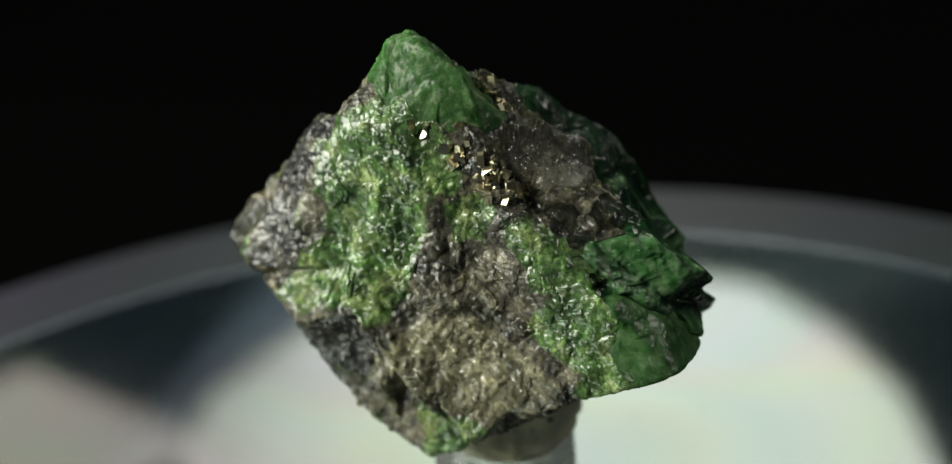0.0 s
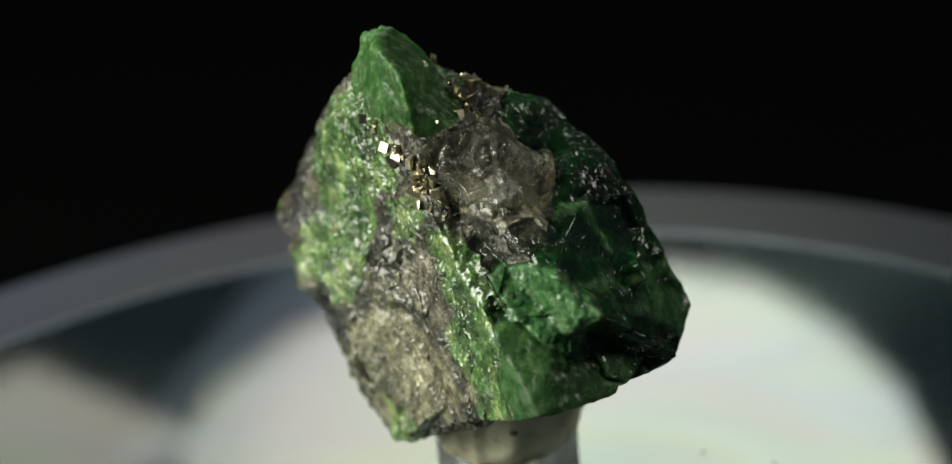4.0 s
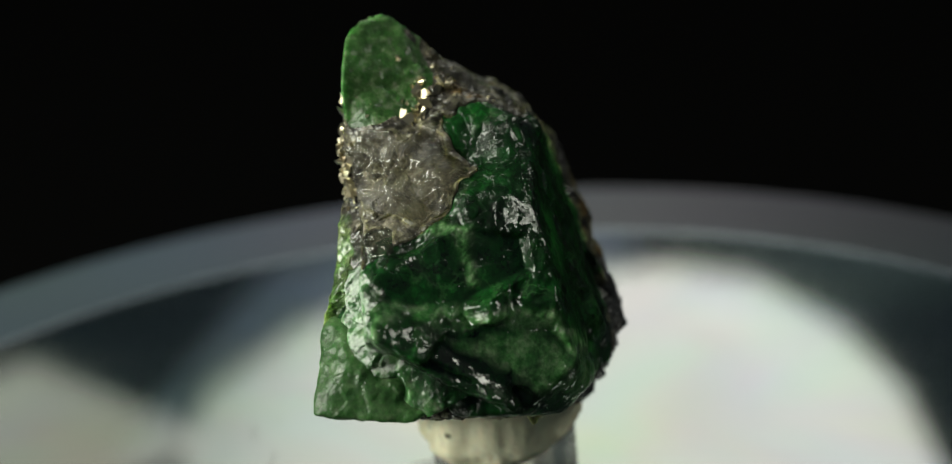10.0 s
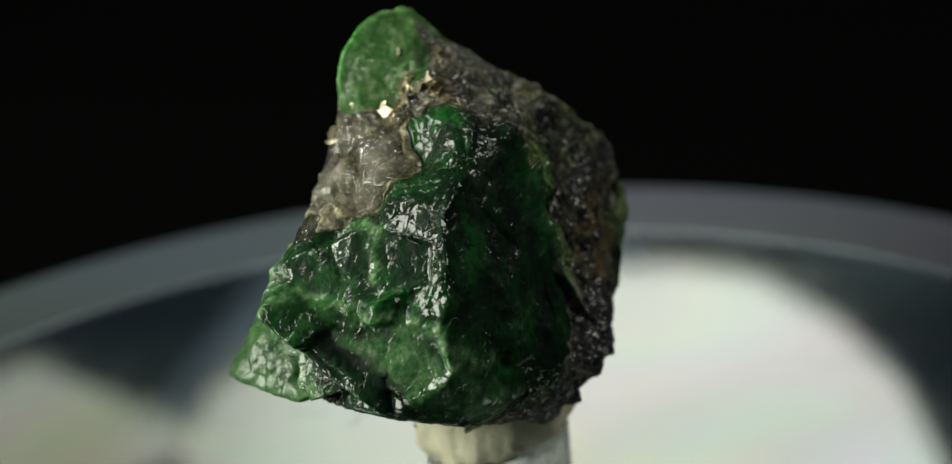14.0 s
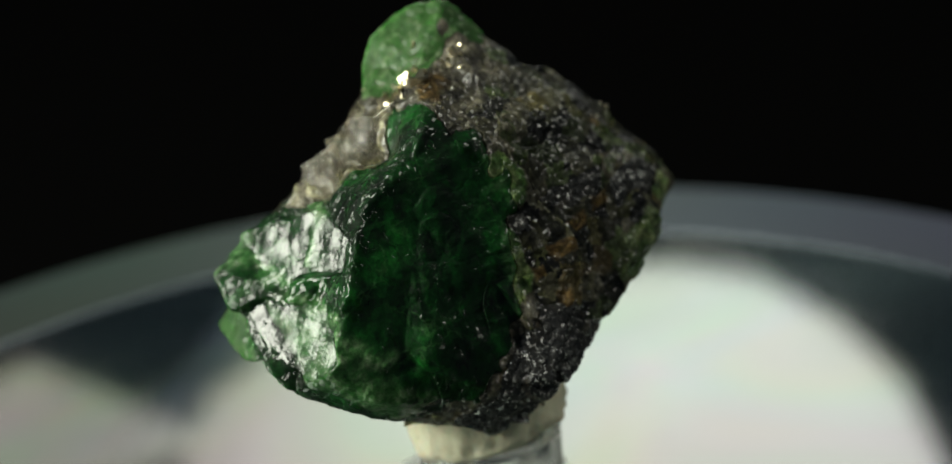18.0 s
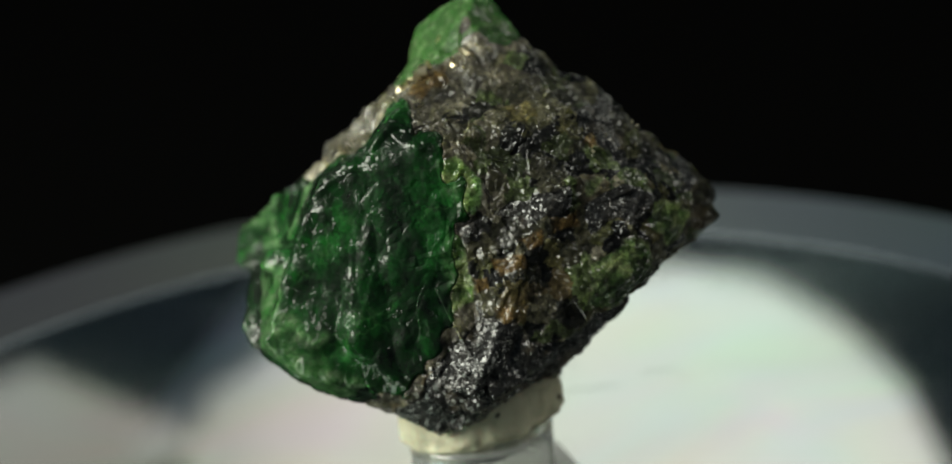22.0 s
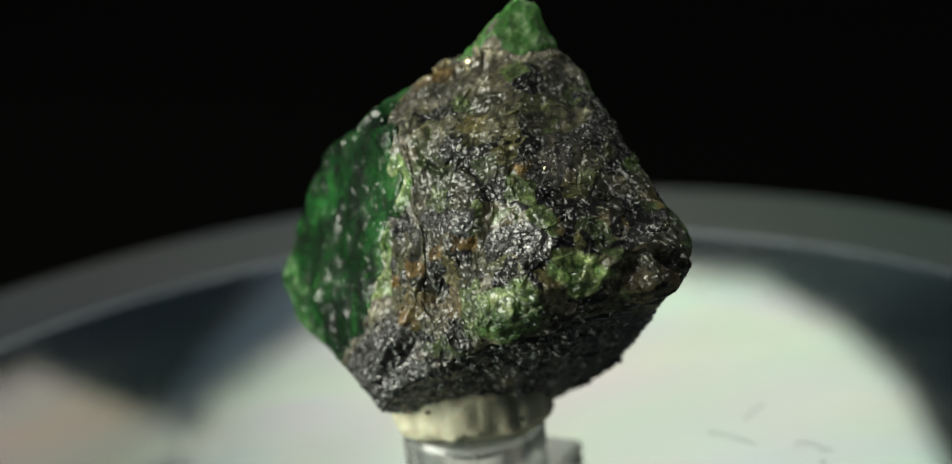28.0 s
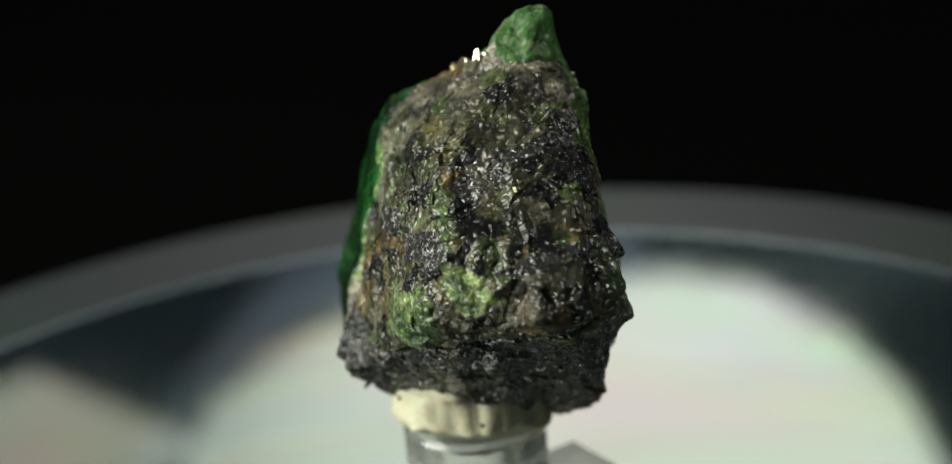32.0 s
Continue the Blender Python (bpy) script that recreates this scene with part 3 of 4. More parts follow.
PALE_GREEN = [[(-163, 47), (-145, 57), (-128, 65), (-107, 58), (-92, 48), (-97, 41), (-111, 38), (-116, 24), (-122, 3), (-131, -9), (-150, -7), (-162, -5), (-169, -2),
               (-159, 16), (-155, 29), (-158, 35)],
              [(-77, 30), (-63, 24), (-54, 17), (-43, 12), (-43, 0), (-57, -5), (-52, -20), (-64, -26), (-65, -17), (-73, -10), (-67, 2), (-62, 6), (-70, 6), (-76, 21)],
              [(-127, -48), (-102, -43), (-84, -40), (-102, -58), (-128, -57)], [(172, 6), (-179, 13), (-174, 12), (-175, 5)],
              [(136, 21), (149, 17), (155, 7), (145, 2), (136, 9)], [(126, 35), (133, 33), (130, 26), (125, 28)], [(119, 7), (130, 9), (137, 3), (136, -9), (124, -14), (115, -6)],
              [(-100, 37), (-88, 40), (-80, 32), (-86, 22), (-98, 26)]]
RUST = [[(84, 16), (94, 15), (94, 9), (84, 8)], [(110, 26), (120, 25), (119, 20), (109, 21)], [(81, -7), (86, -8), (84, -13), (80, -12)],
        [(-70, 84), (-20, 86), (20, 76), (0, 73), (-30, 78)], [(70, 8), (77, 7), (78, 2), (72, 1)], [(136, 44), (150, 45), (150, 40), (138, 39)], [(96, 22), (103, 23), (103, 18), (97, 17)]]
YELLOW = [[(-132, -21), (-118, -12), (-97, -5), (-81, -15), (-68, -25), (-79, -42), (-107, -42), (-138, -37)]]
SMOKY_AREA = [[(50, 72), (60, 78), (100, 82), (-167, 82), (-178, 64), (157, 55), (130, 48), (117, 38), (81, 50), (67, 60)], [(164, 41), (167, 33), (161, 26), (150, 28)],
         [(150, 30), (175, 30), (178, 22), (160, 20)]]
DARK_SIDE = [[(70, 60), (100, 55), (130, 48), (160, 52), (-175, 45), (-172, 20), (-175, -5), (160, -3), (130, -12), (100, -22), (72, -12), (68, 10), (75, 34), (88, 42)]]
GRAINS = [(-108, 56, 3), (-95, 51, 4), (-90, 49, 3), (-80, 45, 5), (-81, 41, 6), (-77, 43, 4), (-69, 37, 4), (-74, 58, 2), (-60, 66, 4), (-58, 69, 4), (-73, 37, 4), (-69, 33, 2),
          (-55, 66, 4), (-50, 68, 3), (-60, 74, 3), (-85, 76, 2), (-70, 76, 3), (-42, 78, 3), (-34, 78, 2), (27, 74, 2), (-116, 85, 3), (-125, 84, 2), (-147, 83, 2),
          (147, 37, 2), (161, 36, 2), (137, 37, 1), (156, 32, 1), (-62, 42, 1)]

SIDE = 280
RING = np.linspace(-1, 1, SIDE + 1)


def cube_sphere():
    """Unit directions and quads of a ball made of six evened grids."""
    g = np.tan(RING * math.pi / 4)
    a, b = np.meshgrid(g, g, indexing="ij")
    one = np.ones_like(a)
    sides = [(one, a, b), (-one, b, a), (b, one, a), (a, -one, b), (a, b, one), (b, a, -one)]
    pts, quads = [], []
    i, j = np.meshgrid(np.arange(SIDE), np.arange(SIDE), indexing="ij")
    k = (i * (SIDE + 1) + j).ravel()
    for s, side in enumerate(sides):
        pts.append(np.stack(side, -1).reshape(-1, 3))
        quads.append(np.stack([k, k + SIDE + 1, k + SIDE + 2, k + 1], 1) + s * (SIDE + 1) ** 2)
    p = np.concatenate(pts)
    p /= np.linalg.norm(p, axis=1)[:, None]
    q = np.concatenate(quads)
    # weld the seams
    _, first, back = np.unique(np.round(p * 1e6).astype(np.int64), axis=0, return_index=True, return_inverse=True)
    return p[first], back.ravel()[q]


BALL, QUADS = cube_sphere()


def shell(name, radius, keep=None, colours=None, smooth=False, planes=None):
    """A mesh from the ball's directions, at the given radii, of the quads whose corners are all kept."""
    q = QUADS if keep is None else QUADS[keep[QUADS].any(1)]
    used, q = np.unique(q, return_inverse=True)
    q = q.reshape(-1, 4)
    v = (BALL[used] * radius[used][:, None])
    mesh = bpy.data.meshes.new(name)
    mesh.vertices.add(len(v))
    mesh.vertices.foreach_set("co", v.astype(np.float32).ravel())
    mesh.loops.add(q.size)
    mesh.loops.foreach_set("vertex_index", q.astype(np.int32).ravel())
    mesh.polygons.add(len(q))
    mesh.polygons.foreach_set("loop_start", np.arange(0, q.size, 4, dtype=np.int32))
    mesh.polygons.foreach_set("use_smooth", np.full(len(q), smooth))
    mesh.update(calc_edges=True)
    if colours is not None:
        layer = mesh.color_attributes.new("minerals", "FLOAT_COLOR", "POINT")
        c = colours[used].astype(np.float32)
        layer.data.foreach_set("color", c.ravel())
    if planes is not None:
        layer = mesh.attributes.new("cleavage", "FLOAT_VECTOR", "POINT")
        layer.data.foreach_set("vector", planes[used].astype(np.float32).ravel())
    return mesh


def build_stone():
    mm = 0.001
    base = np.max([reach(BALL, t) for t in LOBES], 0)
    ang = np.degrees(np.arccos(np.clip(BALL @ directions(DENTS).T, -1, 1)))
    base = base - (np.exp(-(ang / np.array([d[2] for d in DENTS])) ** 2) * np.array([d[3] for d in DENTS]) * mm).sum(1)
    # the dark side is worn: soften the meeting lines of its breaks
    worn = np.clip(patch(BALL, DARK_SIDE) * 1.5 + 0.2, 0, 1)
    tip = np.degrees(np.arccos(np.clip(BALL @ directions([(170, 13)])[0], -1, 1)))
    worn = worn * (1 - np.exp(-(tip / 17) ** 4))
    pick = np.where(worn > 0)[0]
    core = BALL[pick]
    e1 = np.cross(core, (0.31, -0.22, 0.92))
    e1 /= np.linalg.norm(e1, axis=1)[:, None]
    e2 = np.cross(core, e1)
    around = np.zeros(len(pick))
    planes = [directions(t) / (np.array([row[2] for row in t]) * mm)[:, None] for t in LOBES]
    ring = [(radius, 2 * math.pi * k / 7 + radius) for radius in (0.06, 0.12, 0.18) for k in range(7)]
    for radius, turn in ring:
        v = core + radius * (math.cos(turn) * e1 + math.sin(turn) * e2)
        v /= np.linalg.norm(v, axis=1)[:, None]
        around += 1 / np.min([np.max(v @ n.T, axis=1) for n in planes], 0)
    base[pick] += worn[pick] * 0.85 * (around / len(ring) - base[pick])
    flat = np.zeros(len(BALL))
    for outline, (na, ne) in FACES:
        n1 = directions([(na, ne)])[0]
        w = patch(BALL, [outline])
        depth = np.percentile((base * (BALL @ n1))[w > 0], 55)
        w = np.clip(w * 3.5 + 0.8, 0, 1)
        w = w * w * (3 - 2 * w)
        deep = 1.0 if na < 30 else 0.1
        base = base * (1 - w) + w * np.clip(depth / np.maximum(BALL @ n1, 0.3), base - 0.8 * deep * mm, base + 0.6 * deep * mm)
        flat = np.maximum(flat, w * (0.3 if na > 30 else 1.0))
    p = BALL * base[:, None]
    # borders wander by a few degrees
    bend = np.stack([soft_noise(p, 0.0022, s) + 0.6 * soft_noise(p, 0.0009, s + 9) for s in (11, 12, 13)], 1) * 0.045
    u = BALL + bend
    u /= np.linalg.norm(u, axis=1)[:, None]
    horn, crust, spur = (patch(u, t) for t in (HORN_AREA, FOOT_CRUST + BLACK_BANDS, SPUR_AREA))
    torn = BALL + bend + np.stack([soft_noise(p, 0.0014, s) + 0.6 * soft_noise(p, 0.0006, s + 9) for s in (14, 15, 16)], 1) * 0.07 * np.clip(BALL @ directions([(75, 10)])[0] * 2, 0, 1)[:, None]
    garnet = patch(torn / np.linalg.norm(torn, axis=1)[:, None], GARNET)
    quartz = patch(BALL + bend * 0.4, QUARTZ)
    wedge = patch(BALL + bend * 0.4, LOW_QUARTZ)
    trail = []
    for v in VEINS:
        for (a0, e0), (a2, e2) in zip(v, v[1:]):
            trail += [(a0 + (a2 - a0) * k / 4, e0 + (e2 - e0) * k / 4) for k in range(4)]
    band = np.exp(-(np.degrees(np.arccos(np.clip(u @ directions(trail).T, -1, 1))).min(1) / 1.5) ** 2)
    band = np.maximum.reduce([band, 0.5 * np.clip(patch(u, GLOW) * 4 + 0.4, 0, 1), 0.55 * np.clip(patch(u, PALE_RIM) * 3 + 0.4, 0, 1), 0.3 * np.clip(patch(u, GREEN_RIM) * 4 + 0.4, 0, 1), 0.65 * np.clip(patch(u, FROST) * 4 + 0.5, 0, 1)])
    frost = np.clip(patch(u, FROST) * 4 + 0.5, 0, 1)
    sheens = np.stack([np.clip(patch(u, [outline]) * 5 + 0.5, 0, 1) for outline, _ in FACES], 1)
    sheen = sheens.max(1)
    green, rust, dark = (patch(u, t) for t in (PALE_GREEN, RUST, DARK_SIDE + TOP_DARK))
    green = np.maximum(green, patch(u, GREEN_RIM) - 0.2)
    smoky = patch(u, SMOKY_AREA)
    bent = p + np.stack([soft_noise(p, 0.0030, s) for s in (81, 82, 83)], 1) * 0.0011
    bent2 = p + np.stack([soft_noise(p, 0.0012, s) for s in (84, 85, 86)], 1) * 0.0005
    big, mid, small = (breaks_of(q, s, k) for q, s, k in ((p, 0.0095, 21), (p + (bent - p) * 0.4, 0.0042, 31), (bent2, 0.0016, 41)))
    chip4, chip2, chip1, chip05 = (chips_of(q, k, 100 + 20 * i) for i, (q, k) in enumerate(((bent, 0.0042), (bent2, 0.0021), (bent2, 0.0011), (p, 0.0006))))
    grain, own = pebbles(bent2, 0.0011, 61)
    grit, _ = pebbles(p, 0.00055, 71)
    lump = soft_noise(p, 0.005, 61) * 0.5 + soft_noise(p, 0.0024, 62) * 0.3
    knob, _ = pebbles(bent, 0.0027, 91)
    grainy = knob * 0.2 * mm + lump * 0.3 * mm + mid * 0.3 * mm + chip4 * 0.35 * mm + chip2 * 0.42 * mm + chip1 * 0.32 * mm + chip05 * 0.21 * mm
    glassy = lump * 0.1 * mm + big * 0.35 * mm + mid * 0.25 * mm + chip4 * 0.5 * mm + chip2 * 0.17 * mm + chip1 * 0.08 * mm + chip05 * 0.06 * mm
    crusty = knob * 0.25 * mm + lump * 0.3 * mm + mid * 0.2 * mm + chip4 * 0.35 * mm + chip2 * 0.4 * mm + chip1 * 0.34 * mm + chip05 * 0.2 * mm + (grain - 0.4) * (0.02 + 0.08 * own) * mm
    glassy = glassy * (1 - 0.88 * flat) - 0.2 * mm * flat
    grainy, glassy, crusty = (g - g.mean() + 0.08 * mm for g in (grainy, glassy, crusty))
    # a broken-off step runs round the foot of the dark side
    az, el = np.degrees(np.arctan2(BALL[:, 1], BALL[:, 0])) % 360, np.degrees(np.arcsin(BALL[:, 2]))
    line = el - (-23 + (az - 98) * 0.30) + 2.5 * soft_noise(p, 0.003, 71)
    on = np.clip((az - 92) / 12, 0, 1) * np.clip((210 - az) / 12, 0, 1)
    step = on * (-0.55 * mm * np.exp(-((line + 1.2) / 1.6) ** 2) - 0.25 * mm * (line < 0) * np.exp(line / 14))

    def sink(share, lo, hi, depth):
        s = np.clip((share - lo) / (hi - lo), 0, 1)
        return (s * s * (3 - 2 * s) - 1) * depth
    cover = np.maximum.reduce([garnet, horn, quartz, crust, spur, wedge, np.minimum(garnet, spur) + 0.7])
    host_r = base + grainy + step - np.clip((cover - 0.12) * 5, 0, 1) * 0.8 * mm
    share = [np.clip(v * k + c, 0, 1) for v, k, c in ((green, 2.2, 0.55), (np.maximum(dark, crust), 2.2, 0.55), (rust, 2.2, 0.6), (patch(u, YELLOW), 2.0, 0.5))]
    share[1] = share[1] * (1 - 0.75 * np.clip(green * 3 + 0.5, 0, 1)) * (1 - 0.12 * np.clip(smoky * 3 + 0.5, 0, 1))
    # rock under the quartz is coloured pale, standing in for light inside the chunk
    share[3] = np.maximum(share[3], np.clip(quartz * 4 + 0.6, 0, 1))
    share[1] = share[1] * (1 - np.clip(quartz * 4 + 0.6, 0, 1))
    share[0] = share[0] * (1 - np.clip(quartz * 4 + 0.6, 0, 1))
    share[0] = share[0] * (1 - 0.5 * np.clip(dark * 3 + 0.5, 0, 1))
    minerals = np.stack(share, 1)

    stone = new("mineral_specimen")
    stone.location = CENTRE
    tagged(stone, "rough green garnet crystal in grey and black host rock", "mineral specimen")
    part("host_rock", shell("host_rock", host_r, None, minerals), HOST, stone, "grey and yellow-green granular rock")
    zero = np.zeros(len(BALL))
    flash = 0.65 * np.clip(patch(u, TOP_FLASH) * 4 + 0.5, 0, 1)
    rough_side = np.clip((0.6 - BALL @ directions([(-60, 20)])[0]) / 0.25, 0, 1)
    frost_low = 0.5 * np.clip(patch(u, FROST_LOW) * 4 + 0.5, 0, 1)
    hazy = 0.38 * np.clip((BALL @ directions([(-110, 20)])[0] - 0.25) / 0.25, 0, 1)
    # cleavage planes: how much they show, and which way they look
    top, frost_face, spur_face = directions([(-81, 26), (-48, 26), (-92, 25)])
    turned = np.where((frost > 0)[:, None], frost_face, np.where((sheen > flash)[:, None], directions([way for _, way in FACES])[sheens.argmax(1)], top))
    side = np.tile(spur_face, (len(BALL), 1))
    # towards its border the garnet breaks up like the rock beside it
    edge = np.clip((0.4 - garnet) / 0.45, 0, 1)
    part("garnet_crystal", shell("garnet_crystal", base + glassy * (1 - edge) + (0.15 + 0.75 * edge + 0.65 * frost * (1 - edge)) * grainy + band * 0.12 * mm + sink(garnet, -0.15, 0.3, 0.7 * mm), garnet > -0.15,
                                 np.stack([band * 0.95, np.maximum.reduce([0.3 * sheen, 0.6 * flash, frost]), flat * (1 - frost), np.maximum.reduce([0.9 * sheen, flash, 0.75 * frost])], 1), True, turned),
         DEEP, stone, "deep green glassy fractured crystal")
    part("spur_crystal", shell("spur_crystal", base + 0.05 * mm + glassy * 0.4 + 0.4 * grainy + sink(spur, -0.1, 0.15, 0.4 * mm), spur > -0.1,
                               np.stack([zero + 0.2, frost_low, zero, zero], 1), True, side),
         SPUR, stone, "paler green frosted crystal")
    part("horn_crystal", shell("horn_crystal", base + glassy * 0.8 + grainy * 1.2 * rough_side + (chip4 * 0.3 + chip2 * 0.2) * mm + sink(horn, -0.1, 0.15, 0.6 * mm), horn > -0.1, np.stack([hazy, zero, zero, zero], 1), True, side),
         HORN, stone, "mid-green pointed crystal")
    part("quartz_chunk", shell("quartz_chunk", base + np.clip(quartz, 0, 0.5) * 0.5 * mm + (mid * 1.3 + small * 0.45 + chip2 * 0.3) * mm + 0.5 * mm + sink(quartz, -0.05, 0.10, 1.3 * mm), quartz > -0.05),
         SMOKY, stone, "smoky grey glassy chunk")
    part("clear_wedge", shell("clear_wedge", base + (mid * 0.6 + small * 0.3) * mm + 0.1 * mm + sink(wedge, -0.05, 0.12, 0.8 * mm), wedge > -0.05), GREY_GLASS, stone, "clear grey wedge under the chunk")
    part("dark_crust", shell("dark_crust", base + crusty + step + sink(crust, -0.1, 0.12, 0.8 * mm), crust > -0.1), CRUST, stone, "black sparkling crust")
    # pyrite: little angular lumps
    dice = random.Random(5)
    shapes = []
    for s in range(6):
        bm = bmesh.new()
        bmesh.ops.create_cube(bm, size=1.5)
        bmesh.ops.bisect_plane(bm, geom=bm.verts[:] + bm.edges[:] + bm.faces[:], plane_co=(0.3, 0.2, 0.25), plane_no=(dice.gauss(0, 1), dice.gauss(0, 1), 1), clear_outer=True)
        bmesh.ops.holes_fill(bm, edges=bm.edges[:])
        for v in bm.verts:
            v.co *= dice.uniform(0.65, 1.15)
        mesh = bpy.data.meshes.new("pyrite_grain")
        bm.to_mesh(mesh)
        bm.free()
        shapes.append(mesh)
    for az0, el0, count in GRAINS:
        for i in range(count * 2 if count > 2 else count):
            a, e = radians(az0 + dice.gauss(0, 1.6) / math.cos(radians(el0))), radians(el0 + dice.gauss(0, 1.6))
            d = np.array([[math.cos(a) * math.cos(e), math.sin(a) * math.cos(e), math.sin(e)]])
            k = int(np.argmax(BALL @ d[0]))
            r = max(float(base[k]), float(host_r[k])) + 0.1 * mm
            g = part("pyrite_grain", shapes[dice.randrange(6)], PYRITE, stone)
            size = (0.14 + (0.48 if count > 2 else 0.08) * dice.random() ** 2) * mm
            g.matrix_basis = Matrix.LocRotScale(Vector(d[0] * r), Euler([dice.uniform(0, 6) for _ in range(3)]),
                                                Vector((size, size * dice.uniform(0.6, 1), size * dice.uniform(0.5, 1))))
    return stone


def build_support():
    """Clear stub with a pressed cap of putty."""
    off = Vector((0.0085 * UNIT, 0.0065 * UNIT, 0))
    r = 0.050 * UNIT
    top = 0.064 * UNIT
    stub = new("pedestal")
    stub.location = off + Vector((0, 0, FLOOR))
    tagged(stub, "short clear acrylic stub standing on the disc", "pedestal")
    part("column", lathe("column", [(0.0, 0.00104), (r * 0.93, 0.00104), (r * 0.95, 0.0012), (r * 0.95, top - 0.0004), (r * 0.9, top), (0.0, top)], 96), CLEAR, stub)
    bm = bmesh.new()
    bmesh.ops.create_cube(bm, size=1)
    for v in bm.verts:
        v.co = (v.co.x * 0.0125 - 0.0014, v.co.y * 0.0135 - 0.0027, v.co.z * 0.0010 + 0.0005)
    bmesh.ops.bevel(bm, geom=[e for e in bm.edges if abs(e.verts[0].co.z - e.verts[1].co.z) > 0.0008], offset=0.0036, segments=8, affect="EDGES")
    bmesh.ops.bevel(bm, geom=[e for e in bm.edges if e.calc_face_angle(0) > 1.2], offset=0.0002, segments=2, affect="EDGES")
    plate = bpy.data.meshes.new("base_plate")
    bm.to_mesh(plate)
    bm.free()
    part("base_plate", plate, FROSTED, stub, "clear square acrylic base")
    part("socket", lathe("socket", [(0.0, top * 0.72), (r * 0.24, top * 0.72), (r * 0.26, top * 0.78), (r * 0.26, top * 0.98), (0, top * 0.98)], 64),
         plain_material("dark_socket", (0.02, 0.03, 0.05), 0.3), stub, "dark blue-grey inner plug")
    bm = bmesh.new()
    bmesh.ops.create_uvsphere(bm, u_segments=96, v_segments=48, radius=1)
    low, high = 0.0, 0.048 * UNIT
    for v in bm.verts:
        x, y, z = v.co
        k = (abs(x) ** 3 + abs(y) ** 3) ** (1 / 3)
        d = Vector((x, y, z))
        fold = abs(noise.noise(Vector((x * 4.2, y * 4.2, z * 0.8 + 3)))) ** 0.5
        n1 = noise.noise(d * 2.1) * 0.06 + noise.noise(d * 5) * 0.04 + (fold - 0.5) * 0.07 + abs(noise.noise(Vector((x * 11, y * 11, z * 2)))) * -0.05
        h = math.copysign(abs(z) ** 0.55, z)
        w = (1 - abs(z) ** 2.4) ** 0.45 if abs(z) < 1 else 0
        rr = math.hypot(x, y)
        s = (w / rr if rr > 1e-6 else 0) * (1 + n1)
        sag = 0.0026 * (1 - math.cos(math.atan2(y, x) - radians(118))) / 2 * (1 - h) / 2
        v.co = (x * s * r * 1.08, y * s * r * 1.08, (h + 1) / 2 * (high - low) + low + n1 * 0.0006 - sag)
    mesh = bpy.data.meshes.new("putty_blob")
    bm.to_mesh(mesh)
    bm.free()
    mesh.polygons.foreach_set("use_smooth", [True] * len(mesh.polygons))
    blob = new("putty_blob")
    blob.location = off + Vector((0, 0, FLOOR + top))
    tagged(blob, "off-white mounting putty pressed under the stone", "putty")
    part("cushion", mesh, PUTTY, blob)
    # dark grit pressed into the putty: (azimuth on the blob, height share)
    grit = plain_material("dark_grit", (0.17, 0.165, 0.12), 0.7)
    for azimuth, height, size in ((-44, 0.62, 0.00034), (-52, 0.30, 0.00028), (-20, 0.75, 0.00030), (85, 0.50, 0.00022), (150, 0.45, 0.00026)):
        way = Vector((math.cos(radians(azimuth)), math.sin(radians(azimuth)), 0))
        near = [v.co for v in mesh.vertices if abs(v.co.z - height * high) < 0.0006 and v.co.xy.length > 0 and v.co.xy.normalized().dot(way.xy) > 0.995]
        if not near:
            continue
        bm = bmesh.new()
        bmesh.ops.create_icosphere(bm, subdivisions=2, radius=size)
        for v in bm.verts:
            v.co *= 1 + 0.35 * noise.noise(v.co * 2600 + way * 7)
        bit = bpy.data.meshes.new("grit")
        bm.to_mesh(bit)
        bm.free()
        part("grit", bit, grit, blob, "dark grit pressed into the putty").location = max(near, key=lambda c: c.xy.length) - way * size * 0.8
    return stub, blob


def build_stage():
    c = Vector((-0.027 * UNIT, -0.013 * UNIT, 0))
    R = 0.561 * UNIT
    disc = new("disc")
    disc.location = c + Vector((0, 0, FLOOR))
    tagged(disc, "silver iridescent mirror disc lying on a grey turntable", "disc")
    E = R - 0.0016
    part("plate", lathe("plate", [(0.0, -0.0012), (E, -0.0012), (E, 0.0), (0.0, 0.0)], 256), DISC, disc)
    part("edge_band", lathe("edge_band", [(E + 0.00002, -0.0012), (R - 0.0002, -0.0012), (R, -0.0010), (R, -0.0003), (R - 0.0003, -0.00005), (E + 0.00002, -0.00005)], 256),
         plain_material("clear_edge", (0.16, 0.20, 0.24), 0.25, 0.2, 80, 0.6), disc, "ungrooved grey outer edge")
    tray = new("turntable")
    tray.location = (-0.030 * UNIT, 0.05 * UNIT, 0)
    tagged(tray, "round frosted grey turntable platter under the disc", "turntable")
    P = 0.672 * UNIT
    part("foot", lathe("foot", [(0.0, 0.0), (P * 0.55, 0.0), (P * 0.55, 0.0010), (0.0, 0.0010)], 128), TRAY, tray, "black foot ring")
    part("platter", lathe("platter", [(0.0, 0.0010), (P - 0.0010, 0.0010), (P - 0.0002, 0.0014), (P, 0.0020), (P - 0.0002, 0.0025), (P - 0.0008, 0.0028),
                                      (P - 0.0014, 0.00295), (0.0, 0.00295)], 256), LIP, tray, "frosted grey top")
    return disc, tray


